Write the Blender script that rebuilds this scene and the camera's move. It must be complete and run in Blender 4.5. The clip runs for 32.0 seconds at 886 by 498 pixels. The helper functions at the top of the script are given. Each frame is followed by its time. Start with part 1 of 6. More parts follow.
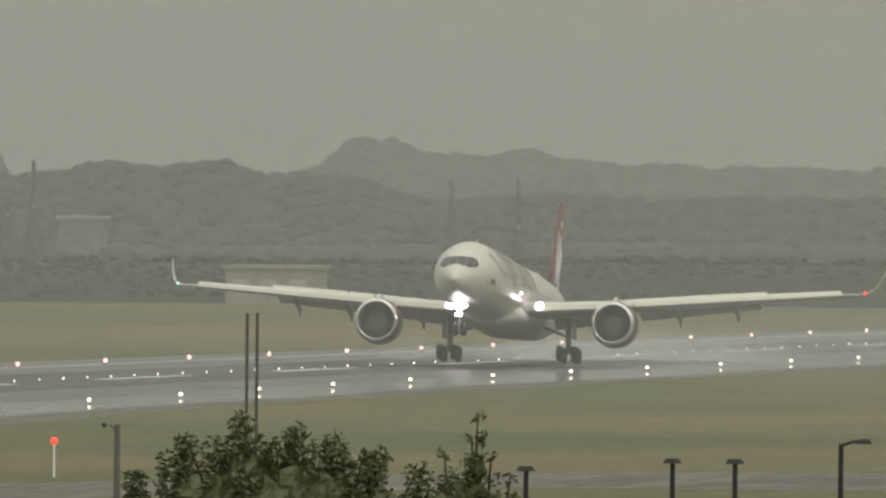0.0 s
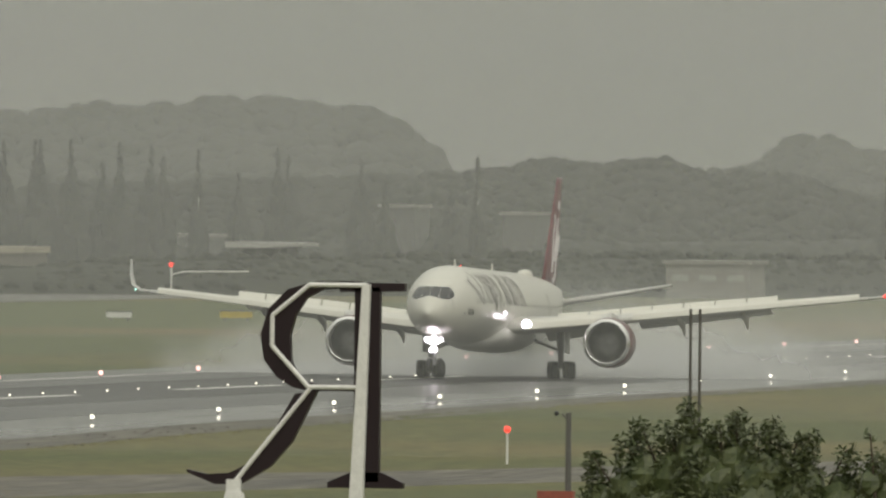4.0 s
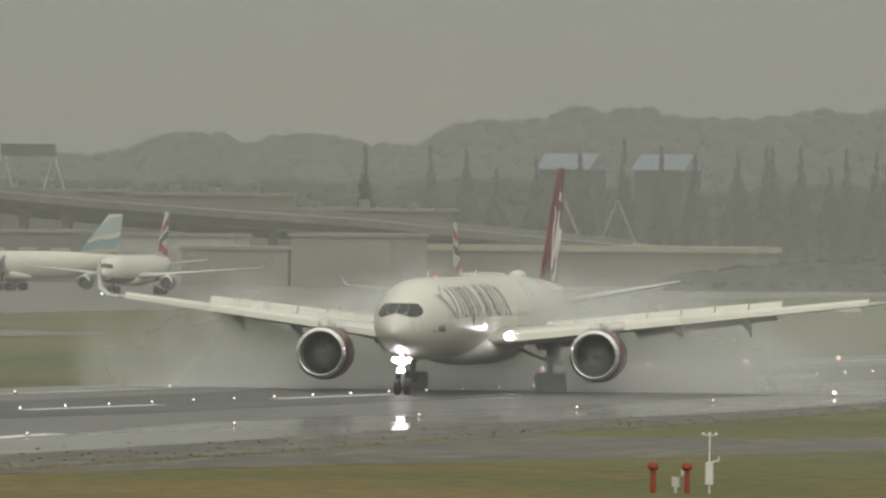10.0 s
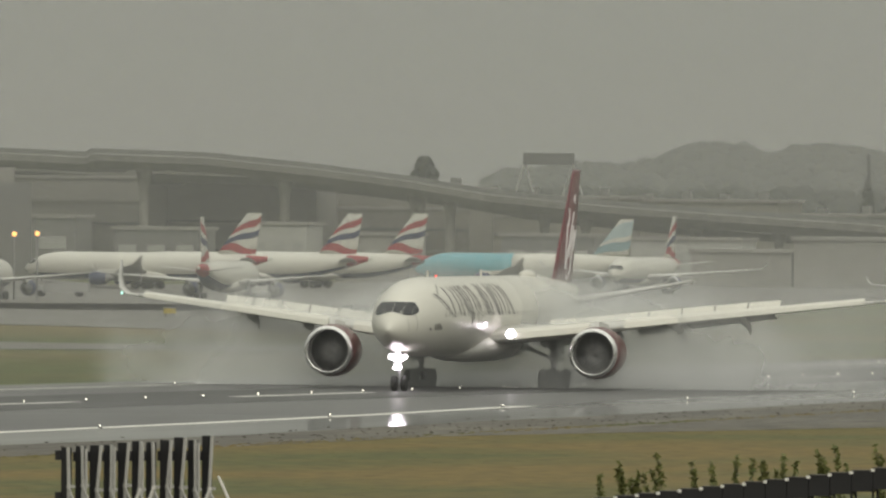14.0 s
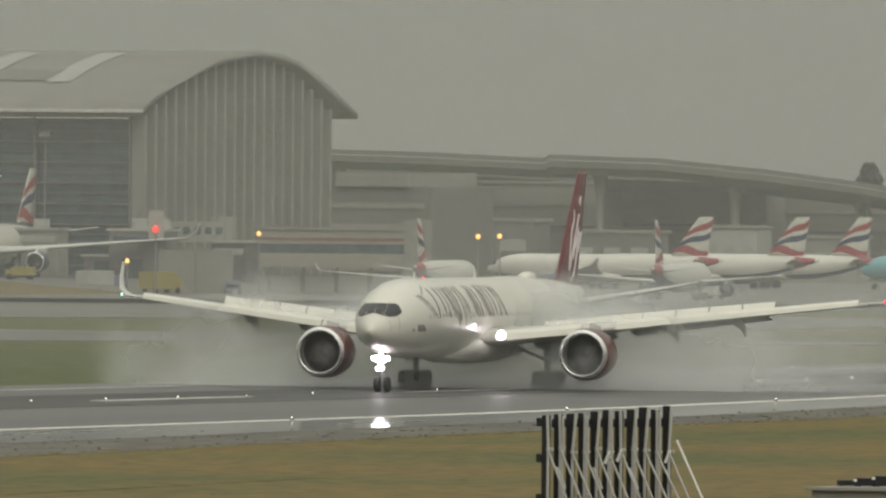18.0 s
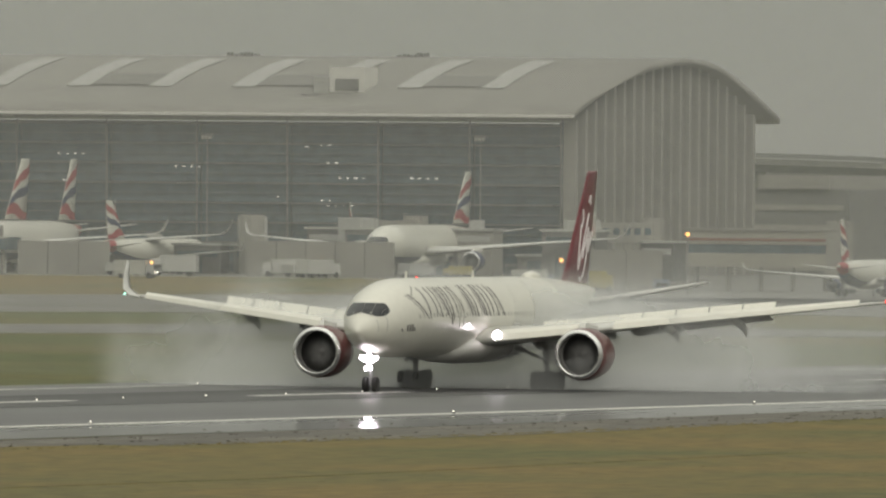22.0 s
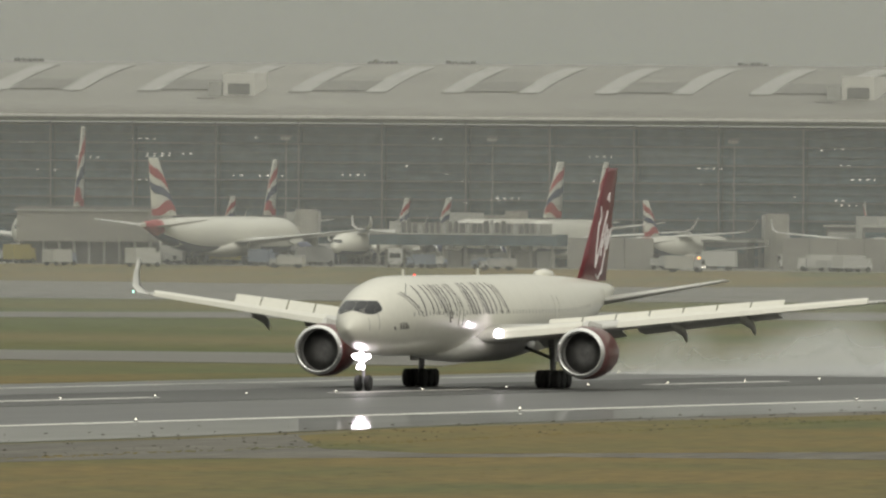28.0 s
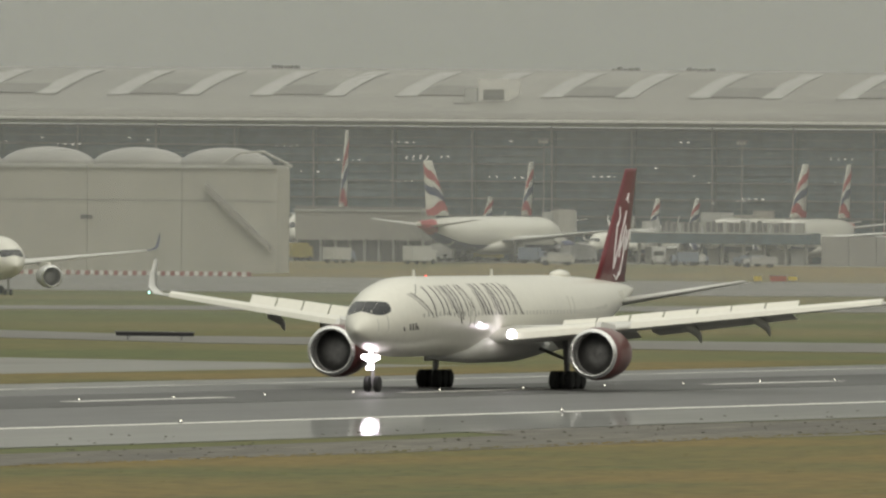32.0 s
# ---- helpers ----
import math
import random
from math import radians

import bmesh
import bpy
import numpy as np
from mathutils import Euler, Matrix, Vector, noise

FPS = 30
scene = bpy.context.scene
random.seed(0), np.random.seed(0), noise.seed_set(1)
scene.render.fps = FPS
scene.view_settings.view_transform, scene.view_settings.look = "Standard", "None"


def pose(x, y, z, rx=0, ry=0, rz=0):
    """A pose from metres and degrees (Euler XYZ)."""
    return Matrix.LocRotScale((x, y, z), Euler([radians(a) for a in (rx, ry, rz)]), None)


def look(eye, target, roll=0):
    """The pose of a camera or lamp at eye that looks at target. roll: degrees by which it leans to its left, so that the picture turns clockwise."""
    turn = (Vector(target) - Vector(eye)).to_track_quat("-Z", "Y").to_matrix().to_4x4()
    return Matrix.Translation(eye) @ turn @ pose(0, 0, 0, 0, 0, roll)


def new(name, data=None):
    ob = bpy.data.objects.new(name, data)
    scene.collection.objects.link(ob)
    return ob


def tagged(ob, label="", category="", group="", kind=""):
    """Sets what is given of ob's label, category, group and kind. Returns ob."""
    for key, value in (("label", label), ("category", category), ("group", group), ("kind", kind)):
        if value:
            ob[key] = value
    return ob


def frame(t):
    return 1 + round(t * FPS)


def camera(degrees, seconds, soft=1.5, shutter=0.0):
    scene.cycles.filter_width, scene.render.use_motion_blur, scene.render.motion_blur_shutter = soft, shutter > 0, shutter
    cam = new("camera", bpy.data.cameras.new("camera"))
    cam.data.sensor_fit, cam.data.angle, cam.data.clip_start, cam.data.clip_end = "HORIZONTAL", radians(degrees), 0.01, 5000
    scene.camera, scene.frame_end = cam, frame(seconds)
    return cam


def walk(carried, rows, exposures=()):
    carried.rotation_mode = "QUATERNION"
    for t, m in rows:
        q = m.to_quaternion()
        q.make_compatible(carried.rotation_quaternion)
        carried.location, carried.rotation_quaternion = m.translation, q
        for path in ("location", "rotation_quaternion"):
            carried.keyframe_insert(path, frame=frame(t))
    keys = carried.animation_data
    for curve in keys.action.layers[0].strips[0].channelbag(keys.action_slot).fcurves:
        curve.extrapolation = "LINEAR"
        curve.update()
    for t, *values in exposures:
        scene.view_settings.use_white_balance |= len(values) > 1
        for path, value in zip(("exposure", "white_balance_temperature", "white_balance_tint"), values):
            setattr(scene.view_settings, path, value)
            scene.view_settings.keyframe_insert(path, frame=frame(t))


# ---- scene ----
cam = camera(3.0, 32.0, soft=2.4)
# seconds, eye x, y, z, bearing off the runway, dip of the view (degrees)
PATH = [
    (0.0, 108.2, 289.6, 15.97, 11.4670, 0.2202),
    (0.5, 115.0, 290.9, 16.07, 11.6144, 0.2339),
    (1.0, 121.4, 292.2, 16.15, 11.8119, 0.2360),
    (1.5, 127.1, 293.4, 16.23, 12.0397, 0.2438),
    (2.0, 132.3, 294.3, 16.31, 12.2342, 0.2499),
    (2.5, 137.4, 295.3, 16.39, 12.3831, 0.2633),
    (3.0, 144.6, 296.7, 16.47, 12.4554, 0.2657),
    (3.5, 152.0, 298.2, 16.50, 12.6225, 0.2592),
    (4.0, 159.3, 300.3, 16.47, 12.9492, 0.2546),
    (4.5, 167.0, 302.0, 16.42, 13.1519, 0.2464),
    (6.5, 217.4, 312.6, 16.17, 13.9131, 0.2304),
    (7.0, 228.4, 315.5, 16.11, 14.1116, 0.2418),
    (7.5, 238.7, 318.2, 16.08, 14.3096, 0.2453),
    (8.0, 248.8, 320.9, 16.11, 14.5264, 0.2454),
    (8.5, 258.9, 323.8, 16.19, 14.8236, 0.2545),
    (9.0, 271.1, 326.3, 16.32, 15.1725, 0.2519),
    (9.5, 287.0, 330.3, 16.43, 15.2774, 0.2563),
    (10.0, 305.4, 335.1, 16.46, 15.3749, 0.2578),
    (10.5, 324.2, 340.3, 16.44, 15.5576, 0.2608),
    (11.0, 342.5, 346.8, 16.40, 15.8381, 0.2601),
    (11.5, 360.7, 353.6, 16.33, 16.0952, 0.2539),
    (12.0, 378.8, 360.1, 16.26, 16.3415, 0.2495),
    (12.5, 396.7, 366.5, 16.23, 16.5819, 0.2473),
    (13.0, 414.8, 372.4, 16.24, 16.8012, 0.2443),
    (13.5, 432.8, 378.9, 16.26, 17.0165, 0.2404),
    (14.0, 450.9, 384.9, 16.28, 17.2580, 0.2426),
    (14.5, 467.7, 390.1, 16.28, 17.4352, 0.2461),
    (16.5, 523.7, 407.9, 16.31, 18.2088, 0.2378),
    (17.0, 535.1, 411.7, 16.31, 18.4178, 0.2363),
    (17.5, 546.4, 415.5, 16.32, 18.5978, 0.2400),
    (18.0, 557.5, 419.2, 16.32, 18.7853, 0.2386),
    (18.5, 568.3, 423.1, 16.32, 18.9801, 0.2379),
    (19.0, 578.6, 426.9, 16.32, 19.1782, 0.2454),
    (19.5, 589.1, 430.1, 16.32, 19.3475, 0.2453),
    (20.0, 599.1, 434.7, 16.29, 19.5604, 0.2409),
    (20.5, 609.4, 438.0, 16.29, 19.7341, 0.2407),
    (21.0, 620.8, 441.1, 16.33, 19.9002, 0.2435),
    (21.5, 634.2, 443.7, 16.35, 20.0211, 0.2439),
    (22.0, 649.8, 446.1, 16.34, 20.1113, 0.2421),
    (22.5, 666.9, 448.3, 16.32, 20.2010, 0.2414),
    (23.0, 685.4, 450.4, 16.32, 20.2776, 0.2410),
    (23.5, 704.3, 451.9, 16.30, 20.3261, 0.2404),
    (24.0, 723.3, 453.5, 16.31, 20.3682, 0.2439),
    (24.5, 742.4, 454.2, 16.33, 20.3913, 0.2485),
    (25.0, 761.4, 454.8, 16.32, 20.4022, 0.2449),
    (25.5, 779.5, 454.1, 16.33, 20.4036, 0.2457),
    (27.5, 842.7, 446.5, 16.28, 20.3339, 0.2484),
    (28.0, 861.7, 445.7, 16.26, 20.3029, 0.2495),
    (28.5, 880.2, 444.9, 16.24, 20.2825, 0.2449),
    (29.0, 899.2, 444.0, 16.25, 20.2501, 0.2468),
    (29.5, 918.1, 443.0, 16.27, 20.2119, 0.2452),
    (30.0, 936.8, 442.2, 16.28, 20.1713, 0.2444),
    (30.5, 955.8, 440.8, 16.28, 20.1155, 0.2438),
    (31.0, 974.7, 439.6, 16.29, 20.0668, 0.2473),
    (31.5, 993.5, 438.1, 16.34, 20.0155, 0.2519),
    (32.0, 1012.4, 436.4, 16.39, 19.9454, 0.2535),
]


def view(x, y, z, bearing, dip):
    """The camera at (x, y, z), looking back along the runway and off it by the bearing."""
    b, d = radians(bearing), radians(dip)
    way = Vector((-math.cos(b) * math.cos(d), -math.sin(b) * math.cos(d), -math.sin(d)))
    eye = Vector((x, y, z))
    return look(eye, eye + way * 100, 0.5)


walk(cam, [(t, view(x, y, z, b, d)) for t, x, y, z, b, d in PATH], [(0, 0.08), (4, 0.04), (8, 0.0), (18, 0.0), (25, 0.05), (32, 0.12)])

# ---- overcast sky: dim at the horizon, brighter overhead, and a wide weak sun ----
SUN_UP, SUN_ROUND = 36.0, 53.0
world = bpy.data.worlds.new("overcast_sky")
scene.world = world
world.use_nodes = True
wn, wl = world.node_tree.nodes, world.node_tree.links
wn.clear()
w_out, w_bg = wn.new("ShaderNodeOutputWorld"), wn.new("ShaderNodeBackground")
w_sky = wn.new("ShaderNodeTexSky")
w_sky.sky_type, w_sky.sun_disc = "NISHITA", False
w_sky.sun_elevation, w_sky.sun_rotation = radians(SUN_UP), radians(SUN_ROUND)
w_sky.air_density, w_sky.dust_density = 1.0, 6.0
w_scale = wn.new("ShaderNodeVectorMath")
w_scale.operation, w_scale.inputs[3].default_value = "SCALE", 0.07
w_tc, w_sep, w_ramp = wn.new("ShaderNodeTexCoord"), wn.new("ShaderNodeSeparateXYZ"), wn.new("ShaderNodeValToRGB")
w_noise = wn.new("ShaderNodeTexNoise")
w_map = wn.new("ShaderNodeMapping")
w_map.inputs["Scale"].default_value = (14, 14, 130)
w_noise.inputs["Scale"].default_value, w_noise.inputs["Detail"].default_value = 1.0, 4.0
w_ramp.color_ramp.elements[0].color = (0.246, 0.246, 0.214, 1)
w_ramp.color_ramp.elements[1].color = (1.32, 1.31, 1.16, 1)
e = w_ramp.color_ramp.elements.new(0.009)
e.color = (0.262, 0.262, 0.226, 1)
w_add = wn.new("ShaderNodeMix")
w_add.data_type, w_add.inputs[0].default_value = "RGBA", 0.9
w_mul = wn.new("ShaderNodeMix")
w_mul.data_type, w_mul.blend_type, w_mul.inputs[0].default_value = "RGBA", "MULTIPLY", 0.10
wl.new(w_tc.outputs["Generated"], w_sep.inputs[0])
wl.new(w_sep.outputs["Z"], w_ramp.inputs[0])
wl.new(w_tc.outputs["Generated"], w_map.inputs["Vector"])
wl.new(w_map.outputs[0], w_noise.inputs["Vector"])
wl.new(w_sky.outputs[0], w_scale.inputs[0])
wl.new(w_scale.outputs[0], w_add.inputs[6])
wl.new(w_ramp.outputs[0], w_add.inputs[7])
wl.new(w_add.outputs[2], w_mul.inputs[6])
wl.new(w_noise.outputs["Color"], w_mul.inputs[7])
wl.new(w_mul.outputs[2], w_bg.inputs[0])
wl.new(w_bg.outputs[0], w_out.inputs[0])
w_bg.inputs[1].default_value = 1.0

sun = new("sun", bpy.data.lights.new("sun", "SUN"))
sun.data.energy, sun.data.angle, sun.data.color = 0.78, radians(40), (1.0, 0.96, 0.86)
sun.matrix_world = look((700, 520, 640), (0, 0, 0))
scene.cycles.transparent_max_bounces = 32


# ---- materials ----
def material(name, colour, rough=0.6, metal=0.0, vary=0.15, scale=1.0, fine=12.0, bump=0.0, coat=0.0, emit=0.0, alpha=1.0, stretch=(1, 1, 1)):
    """A procedural surface: a base colour with stains and grain at two sizes, set in metres."""
    m = bpy.data.materials.new(name)
    m.use_nodes = True
    n, l = m.node_tree.nodes, m.node_tree.links
    p = n["Principled BSDF"]
    p.inputs["Roughness"].default_value, p.inputs["Metallic"].default_value = rough, metal
    p.inputs["Coat Weight"].default_value = coat
    if emit:
        p.inputs["Emission Color"].default_value, p.inputs["Emission Strength"].default_value = (*colour, 1), emit
    tc, mp = n.new("ShaderNodeTexCoord"), n.new("ShaderNodeMapping")
    mp.inputs["Scale"].default_value = stretch
    l.new(tc.outputs["Object"], mp.inputs[0])
    big, small, mix = n.new("ShaderNodeTexNoise"), n.new("ShaderNodeTexNoise"), n.new("ShaderNodeMix")
    big.inputs["Scale"].default_value, big.inputs["Detail"].default_value = scale, 5
    small.inputs["Scale"].default_value, small.inputs["Detail"].default_value = fine, 3
    l.new(mp.outputs[0], big.inputs["Vector"])
    l.new(mp.outputs[0], small.inputs["Vector"])
    add = n.new("ShaderNodeMath")
    add.operation = "ADD"
    l.new(big.outputs[0], add.inputs[0])
    l.new(small.outputs[0], add.inputs[1])
    ramp = n.new("ShaderNodeMapRange")
    ramp.inputs[1].default_value, ramp.inputs[2].default_value = 0.65, 1.35
    ramp.inputs[3].default_value, ramp.inputs[4].default_value = 1 - vary, 1 + vary
    l.new(add.outputs[0], ramp.inputs[0])
    sc = n.new("ShaderNodeVectorMath")
    sc.operation = "SCALE"
    sc.inputs[0].default_value = colour
    l.new(ramp.outputs[0], sc.inputs[3])
    l.new(sc.outputs[0], p.inputs["Base Color"])
    if bump:
        b = n.new("ShaderNodeBump")
        b.inputs["Strength"].default_value, b.inputs["Distance"].default_value = bump, 0.05
        l.new(small.outputs[0], b.inputs["Height"])
        l.new(b.outputs[0], p.inputs["Normal"])
    return m


def two_tone(name, a, b, scale, sharp=0.08, mid=0.5, stretch=(1, 1, 1), rough=0.9, rough_b=None, fine=3.0, grain=0.25, bump=0.4, gloss=0.5, film=0.0):
    """Two colours in irregular patches, with a grain over both."""
    m = bpy.data.materials.new(name)
    m.use_nodes = True
    n, l = m.node_tree.nodes, m.node_tree.links
    p = n["Principled BSDF"]
    p.inputs["Specular IOR Level"].default_value = gloss
    p.inputs["Coat Weight"].default_value, p.inputs["Coat Roughness"].default_value = film, 0.028
    tc, mp = n.new("ShaderNodeTexCoord"), n.new("ShaderNodeMapping")
    mp.inputs["Scale"].default_value = stretch
    l.new(tc.outputs["Object"], mp.inputs[0])
    big, small = n.new("ShaderNodeTexNoise"), n.new("ShaderNodeTexNoise")
    big.inputs["Scale"].default_value, big.inputs["Detail"].default_value = scale, 7
    small.inputs["Scale"].default_value, small.inputs["Detail"].default_value = fine, 4
    l.new(mp.outputs[0], big.inputs["Vector"])
    l.new(mp.outputs[0], small.inputs["Vector"])
    r = n.new("ShaderNodeMapRange")
    r.inputs[1].default_value, r.inputs[2].default_value = mid - sharp, mid + sharp
    l.new(big.outputs[0], r.inputs[0])
    mix = n.new("ShaderNodeMix")
    mix.data_type = "RGBA"
    mix.inputs[6].default_value, mix.inputs[7].default_value = (*a, 1), (*b, 1)
    l.new(r.outputs[0], mix.inputs[0])
    g = n.new("ShaderNodeMapRange")
    g.inputs[1].default_value, g.inputs[2].default_value = 0.3, 0.7
    g.inputs[3].default_value, g.inputs[4].default_value = 1 - grain, 1 + grain
    l.new(small.outputs[0], g.inputs[0])
    sc = n.new("ShaderNodeVectorMath")
    sc.operation = "SCALE"
    l.new(mix.outputs[2], sc.inputs[0])
    l.new(g.outputs[0], sc.inputs[3])
    l.new(sc.outputs[0], p.inputs["Base Color"])
    rr = n.new("ShaderNodeMapRange")
    rr.inputs[3].default_value, rr.inputs[4].default_value = rough, rough if rough_b is None else rough_b
    l.new(r.outputs[0], rr.inputs[0])
    l.new(rr.outputs[0], p.inputs["Roughness"])
    if bump:
        bn = n.new("ShaderNodeBump")
        bn.inputs["Strength"].default_value, bn.inputs["Distance"].default_value = bump, 0.1
        l.new(small.outputs[0], bn.inputs["Height"])
        l.new(bn.outputs[0], p.inputs["Normal"])
    return m


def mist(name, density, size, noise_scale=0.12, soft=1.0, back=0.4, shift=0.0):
    """See-through white sheet standing in for airborne water, with soft ragged edges in the piece's own space."""
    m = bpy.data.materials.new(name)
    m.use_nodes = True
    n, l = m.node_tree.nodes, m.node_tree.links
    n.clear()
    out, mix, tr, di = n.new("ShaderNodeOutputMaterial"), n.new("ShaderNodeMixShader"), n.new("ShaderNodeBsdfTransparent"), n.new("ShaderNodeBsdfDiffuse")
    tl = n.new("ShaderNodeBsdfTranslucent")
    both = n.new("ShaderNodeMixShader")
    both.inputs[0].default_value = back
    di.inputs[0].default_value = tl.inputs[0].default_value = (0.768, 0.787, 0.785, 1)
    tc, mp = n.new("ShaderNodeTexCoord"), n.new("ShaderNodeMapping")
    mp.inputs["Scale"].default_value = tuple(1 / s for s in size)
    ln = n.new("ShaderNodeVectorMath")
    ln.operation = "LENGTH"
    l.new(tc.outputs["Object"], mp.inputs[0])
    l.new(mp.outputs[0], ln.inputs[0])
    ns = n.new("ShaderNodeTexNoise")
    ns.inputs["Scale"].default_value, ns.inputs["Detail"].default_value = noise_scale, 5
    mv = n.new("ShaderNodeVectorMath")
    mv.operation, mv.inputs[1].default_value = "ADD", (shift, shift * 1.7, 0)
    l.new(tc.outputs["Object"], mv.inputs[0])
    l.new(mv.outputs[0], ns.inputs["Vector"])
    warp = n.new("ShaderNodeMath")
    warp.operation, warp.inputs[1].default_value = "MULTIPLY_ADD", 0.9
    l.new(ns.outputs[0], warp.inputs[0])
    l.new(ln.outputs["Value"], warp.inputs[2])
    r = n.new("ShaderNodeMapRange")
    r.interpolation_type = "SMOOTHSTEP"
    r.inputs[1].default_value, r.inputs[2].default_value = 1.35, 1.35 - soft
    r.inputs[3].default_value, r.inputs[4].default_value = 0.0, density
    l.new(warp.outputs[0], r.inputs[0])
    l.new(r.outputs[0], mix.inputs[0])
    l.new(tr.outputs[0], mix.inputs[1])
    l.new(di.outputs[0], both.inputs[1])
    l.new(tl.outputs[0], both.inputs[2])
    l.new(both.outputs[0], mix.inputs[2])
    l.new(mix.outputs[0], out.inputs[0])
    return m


WHITE = material("white_aircraft_paint", (0.67, 0.66, 0.59), 0.3, vary=0.05, scale=0.15, fine=2.0, coat=0.3)
WING = material("light_grey_wing_paint", (0.55, 0.55, 0.52), 0.4, vary=0.07, scale=0.3, fine=3.0)
UNDER = material("grey_lower_wing_paint", (0.55, 0.55, 0.51), 0.5, vary=0.1, scale=0.3, fine=3.0)
RED = material("dark_red_tail_paint", (0.15, 0.022, 0.03), 0.35, vary=0.1, scale=0.3, fine=3.0, coat=0.2)
COWL = material("dark_red_cowling_paint", (0.12, 0.045, 0.042), 0.35, vary=0.12, scale=0.5, fine=4.0, coat=0.2)
SCARLET = material("scarlet_paint", (0.33, 0.04, 0.045), 0.4, vary=0.1)
NAVY = material("navy_paint", (0.03, 0.04, 0.10), 0.4, vary=0.1)
TEAL = material("teal_paint", (0.16, 0.40, 0.46), 0.4, vary=0.08, scale=0.3)
STEEL = material("polished_lip_metal", (0.75, 0.75, 0.74), 0.25, 0.9, vary=0.06)
# inlet and fan greys are lifted to stand in for spray and haze
DARK = material("dark_inlet_lining", (0.17, 0.17, 0.167), 0.55, vary=0.2)
FAN = material("dark_fan_blades", (0.14, 0.14, 0.138), 0.5, 0.2, vary=0.3, scale=2)
GLASS = material("dark_cockpit_glass", (0.02, 0.022, 0.025), 0.12, vary=0.1)
TITLE = material("slate_lettering_paint", (0.055, 0.052, 0.052), 0.4, vary=0.1)
TITLE_PALE = material("pale_grey_lettering", (0.47, 0.46, 0.43), 0.4, vary=0.1)
WINDOW_SHADE = material("grey_window_shade", (0.44, 0.44, 0.41), 0.3, vary=0.2)
PALE = material("white_stroke_paint", (0.7, 0.68, 0.68), 0.4, vary=0.1)
TYRE = material("black_tyre_rubber", (0.018, 0.018, 0.018), 0.8, vary=0.2, scale=4)
GEAR = material("grey_gear_metal", (0.25, 0.25, 0.25), 0.45, 0.4, vary=0.15, scale=4)
LAMP = material("landing_lamp_glow", (1.0, 0.91, 1.0), 0.3, emit=16, vary=0.0)
LAMP_SMALL = material("small_lamp_glow", (1.0, 0.85, 1.0), 0.3, emit=3, vary=0.0)
RED_GLOW = material("red_lamp_glow", (1.0, 0.06, 0.04), 0.3, emit=1.3, vary=0.0)
AMBER_GLOW = material("amber_lamp_glow", (1.0, 0.45, 0.12), 0.3, emit=2.5, vary=0.0)
PINK_GLOW = material("pinkish_lamp_glow", (1.0, 0.55, 0.5), 0.3, emit=2.2, vary=0.0)
GREEN_GLOW = material("green_lamp_glow", (0.5, 1.0, 0.85), 0.3, emit=2.0, vary=0.0)
ROOM_GLOW = material("room_lamp_glow", (1.0, 0.96, 0.86), 0.3, emit=0.9, vary=0.0)
WHITE_GLOW = material("white_lamp_glow", (1.0, 0.93, 0.78), 0.3, emit=3, vary=0.0)
GRASS = two_tone("wet_autumn_grass", (0.140, 0.102, 0.027), (0.080, 0.085, 0.023), 0.022, 0.12, 0.54, (1, 1.8, 1), 0.95, fine=0.35, grain=0.34)
GREEN = two_tone("wet_green_verge_grass", (0.080, 0.092, 0.030), (0.14, 0.115, 0.04), 0.010, 0.14, 0.55, (1, 2.0, 1), 0.95, fine=0.35, grain=0.3)
FIELD = two_tone("green_airfield_grass", (0.076, 0.090, 0.026), (0.135, 0.108, 0.038), 0.007, 0.12, 0.56, (1, 1.1, 1), 0.95, fine=0.3, grain=0.3)
TARMAC = two_tone("wet_runway_asphalt", (0.078, 0.078, 0.075), (0.053, 0.053, 0.051), 0.02, 0.15, 0.5, (0.06, 1, 1), 0.42, 0.32, 0.8, 0.28, 0.06, 0.4)
RUBBER = two_tone("rubber_darkened_asphalt", (0.044, 0.044, 0.043), (0.060, 0.060, 0.058), 0.05, 0.2, 0.5, (0.05, 1, 1), 0.6, 0.5, 0.8, 0.25, 0.06, 0.38)
SHOULDER = two_tone("pale_wet_shoulder", (0.13, 0.13, 0.122), (0.085, 0.085, 0.08), 0.05, 0.15, 0.5, (0.06, 1, 1), 0.36, 0.26, 0.9, 0.3, 0.05, 0.45, 0.42)
STONY = two_tone("stony_wet_verge", (0.150, 0.142, 0.120), (0.072, 0.067, 0.056), 0.35, 0.1, 0.52, (0.07, 1, 1), 0.8, 0.55, 1.6, 0.55, 0.25, 0.2)
CONCRETE = two_tone("wet_apron_concrete", (0.125, 0.118, 0.10), (0.09, 0.086, 0.074), 0.02, 0.2, 0.5, (1, 0.2, 1), 0.5, 0.4, 0.3, 0.15, 0.05, 0.35)
PAINT = material("white_road_paint", (0.75, 0.74, 0.69), 0.45, vary=0.15, scale=0.4, fine=3)


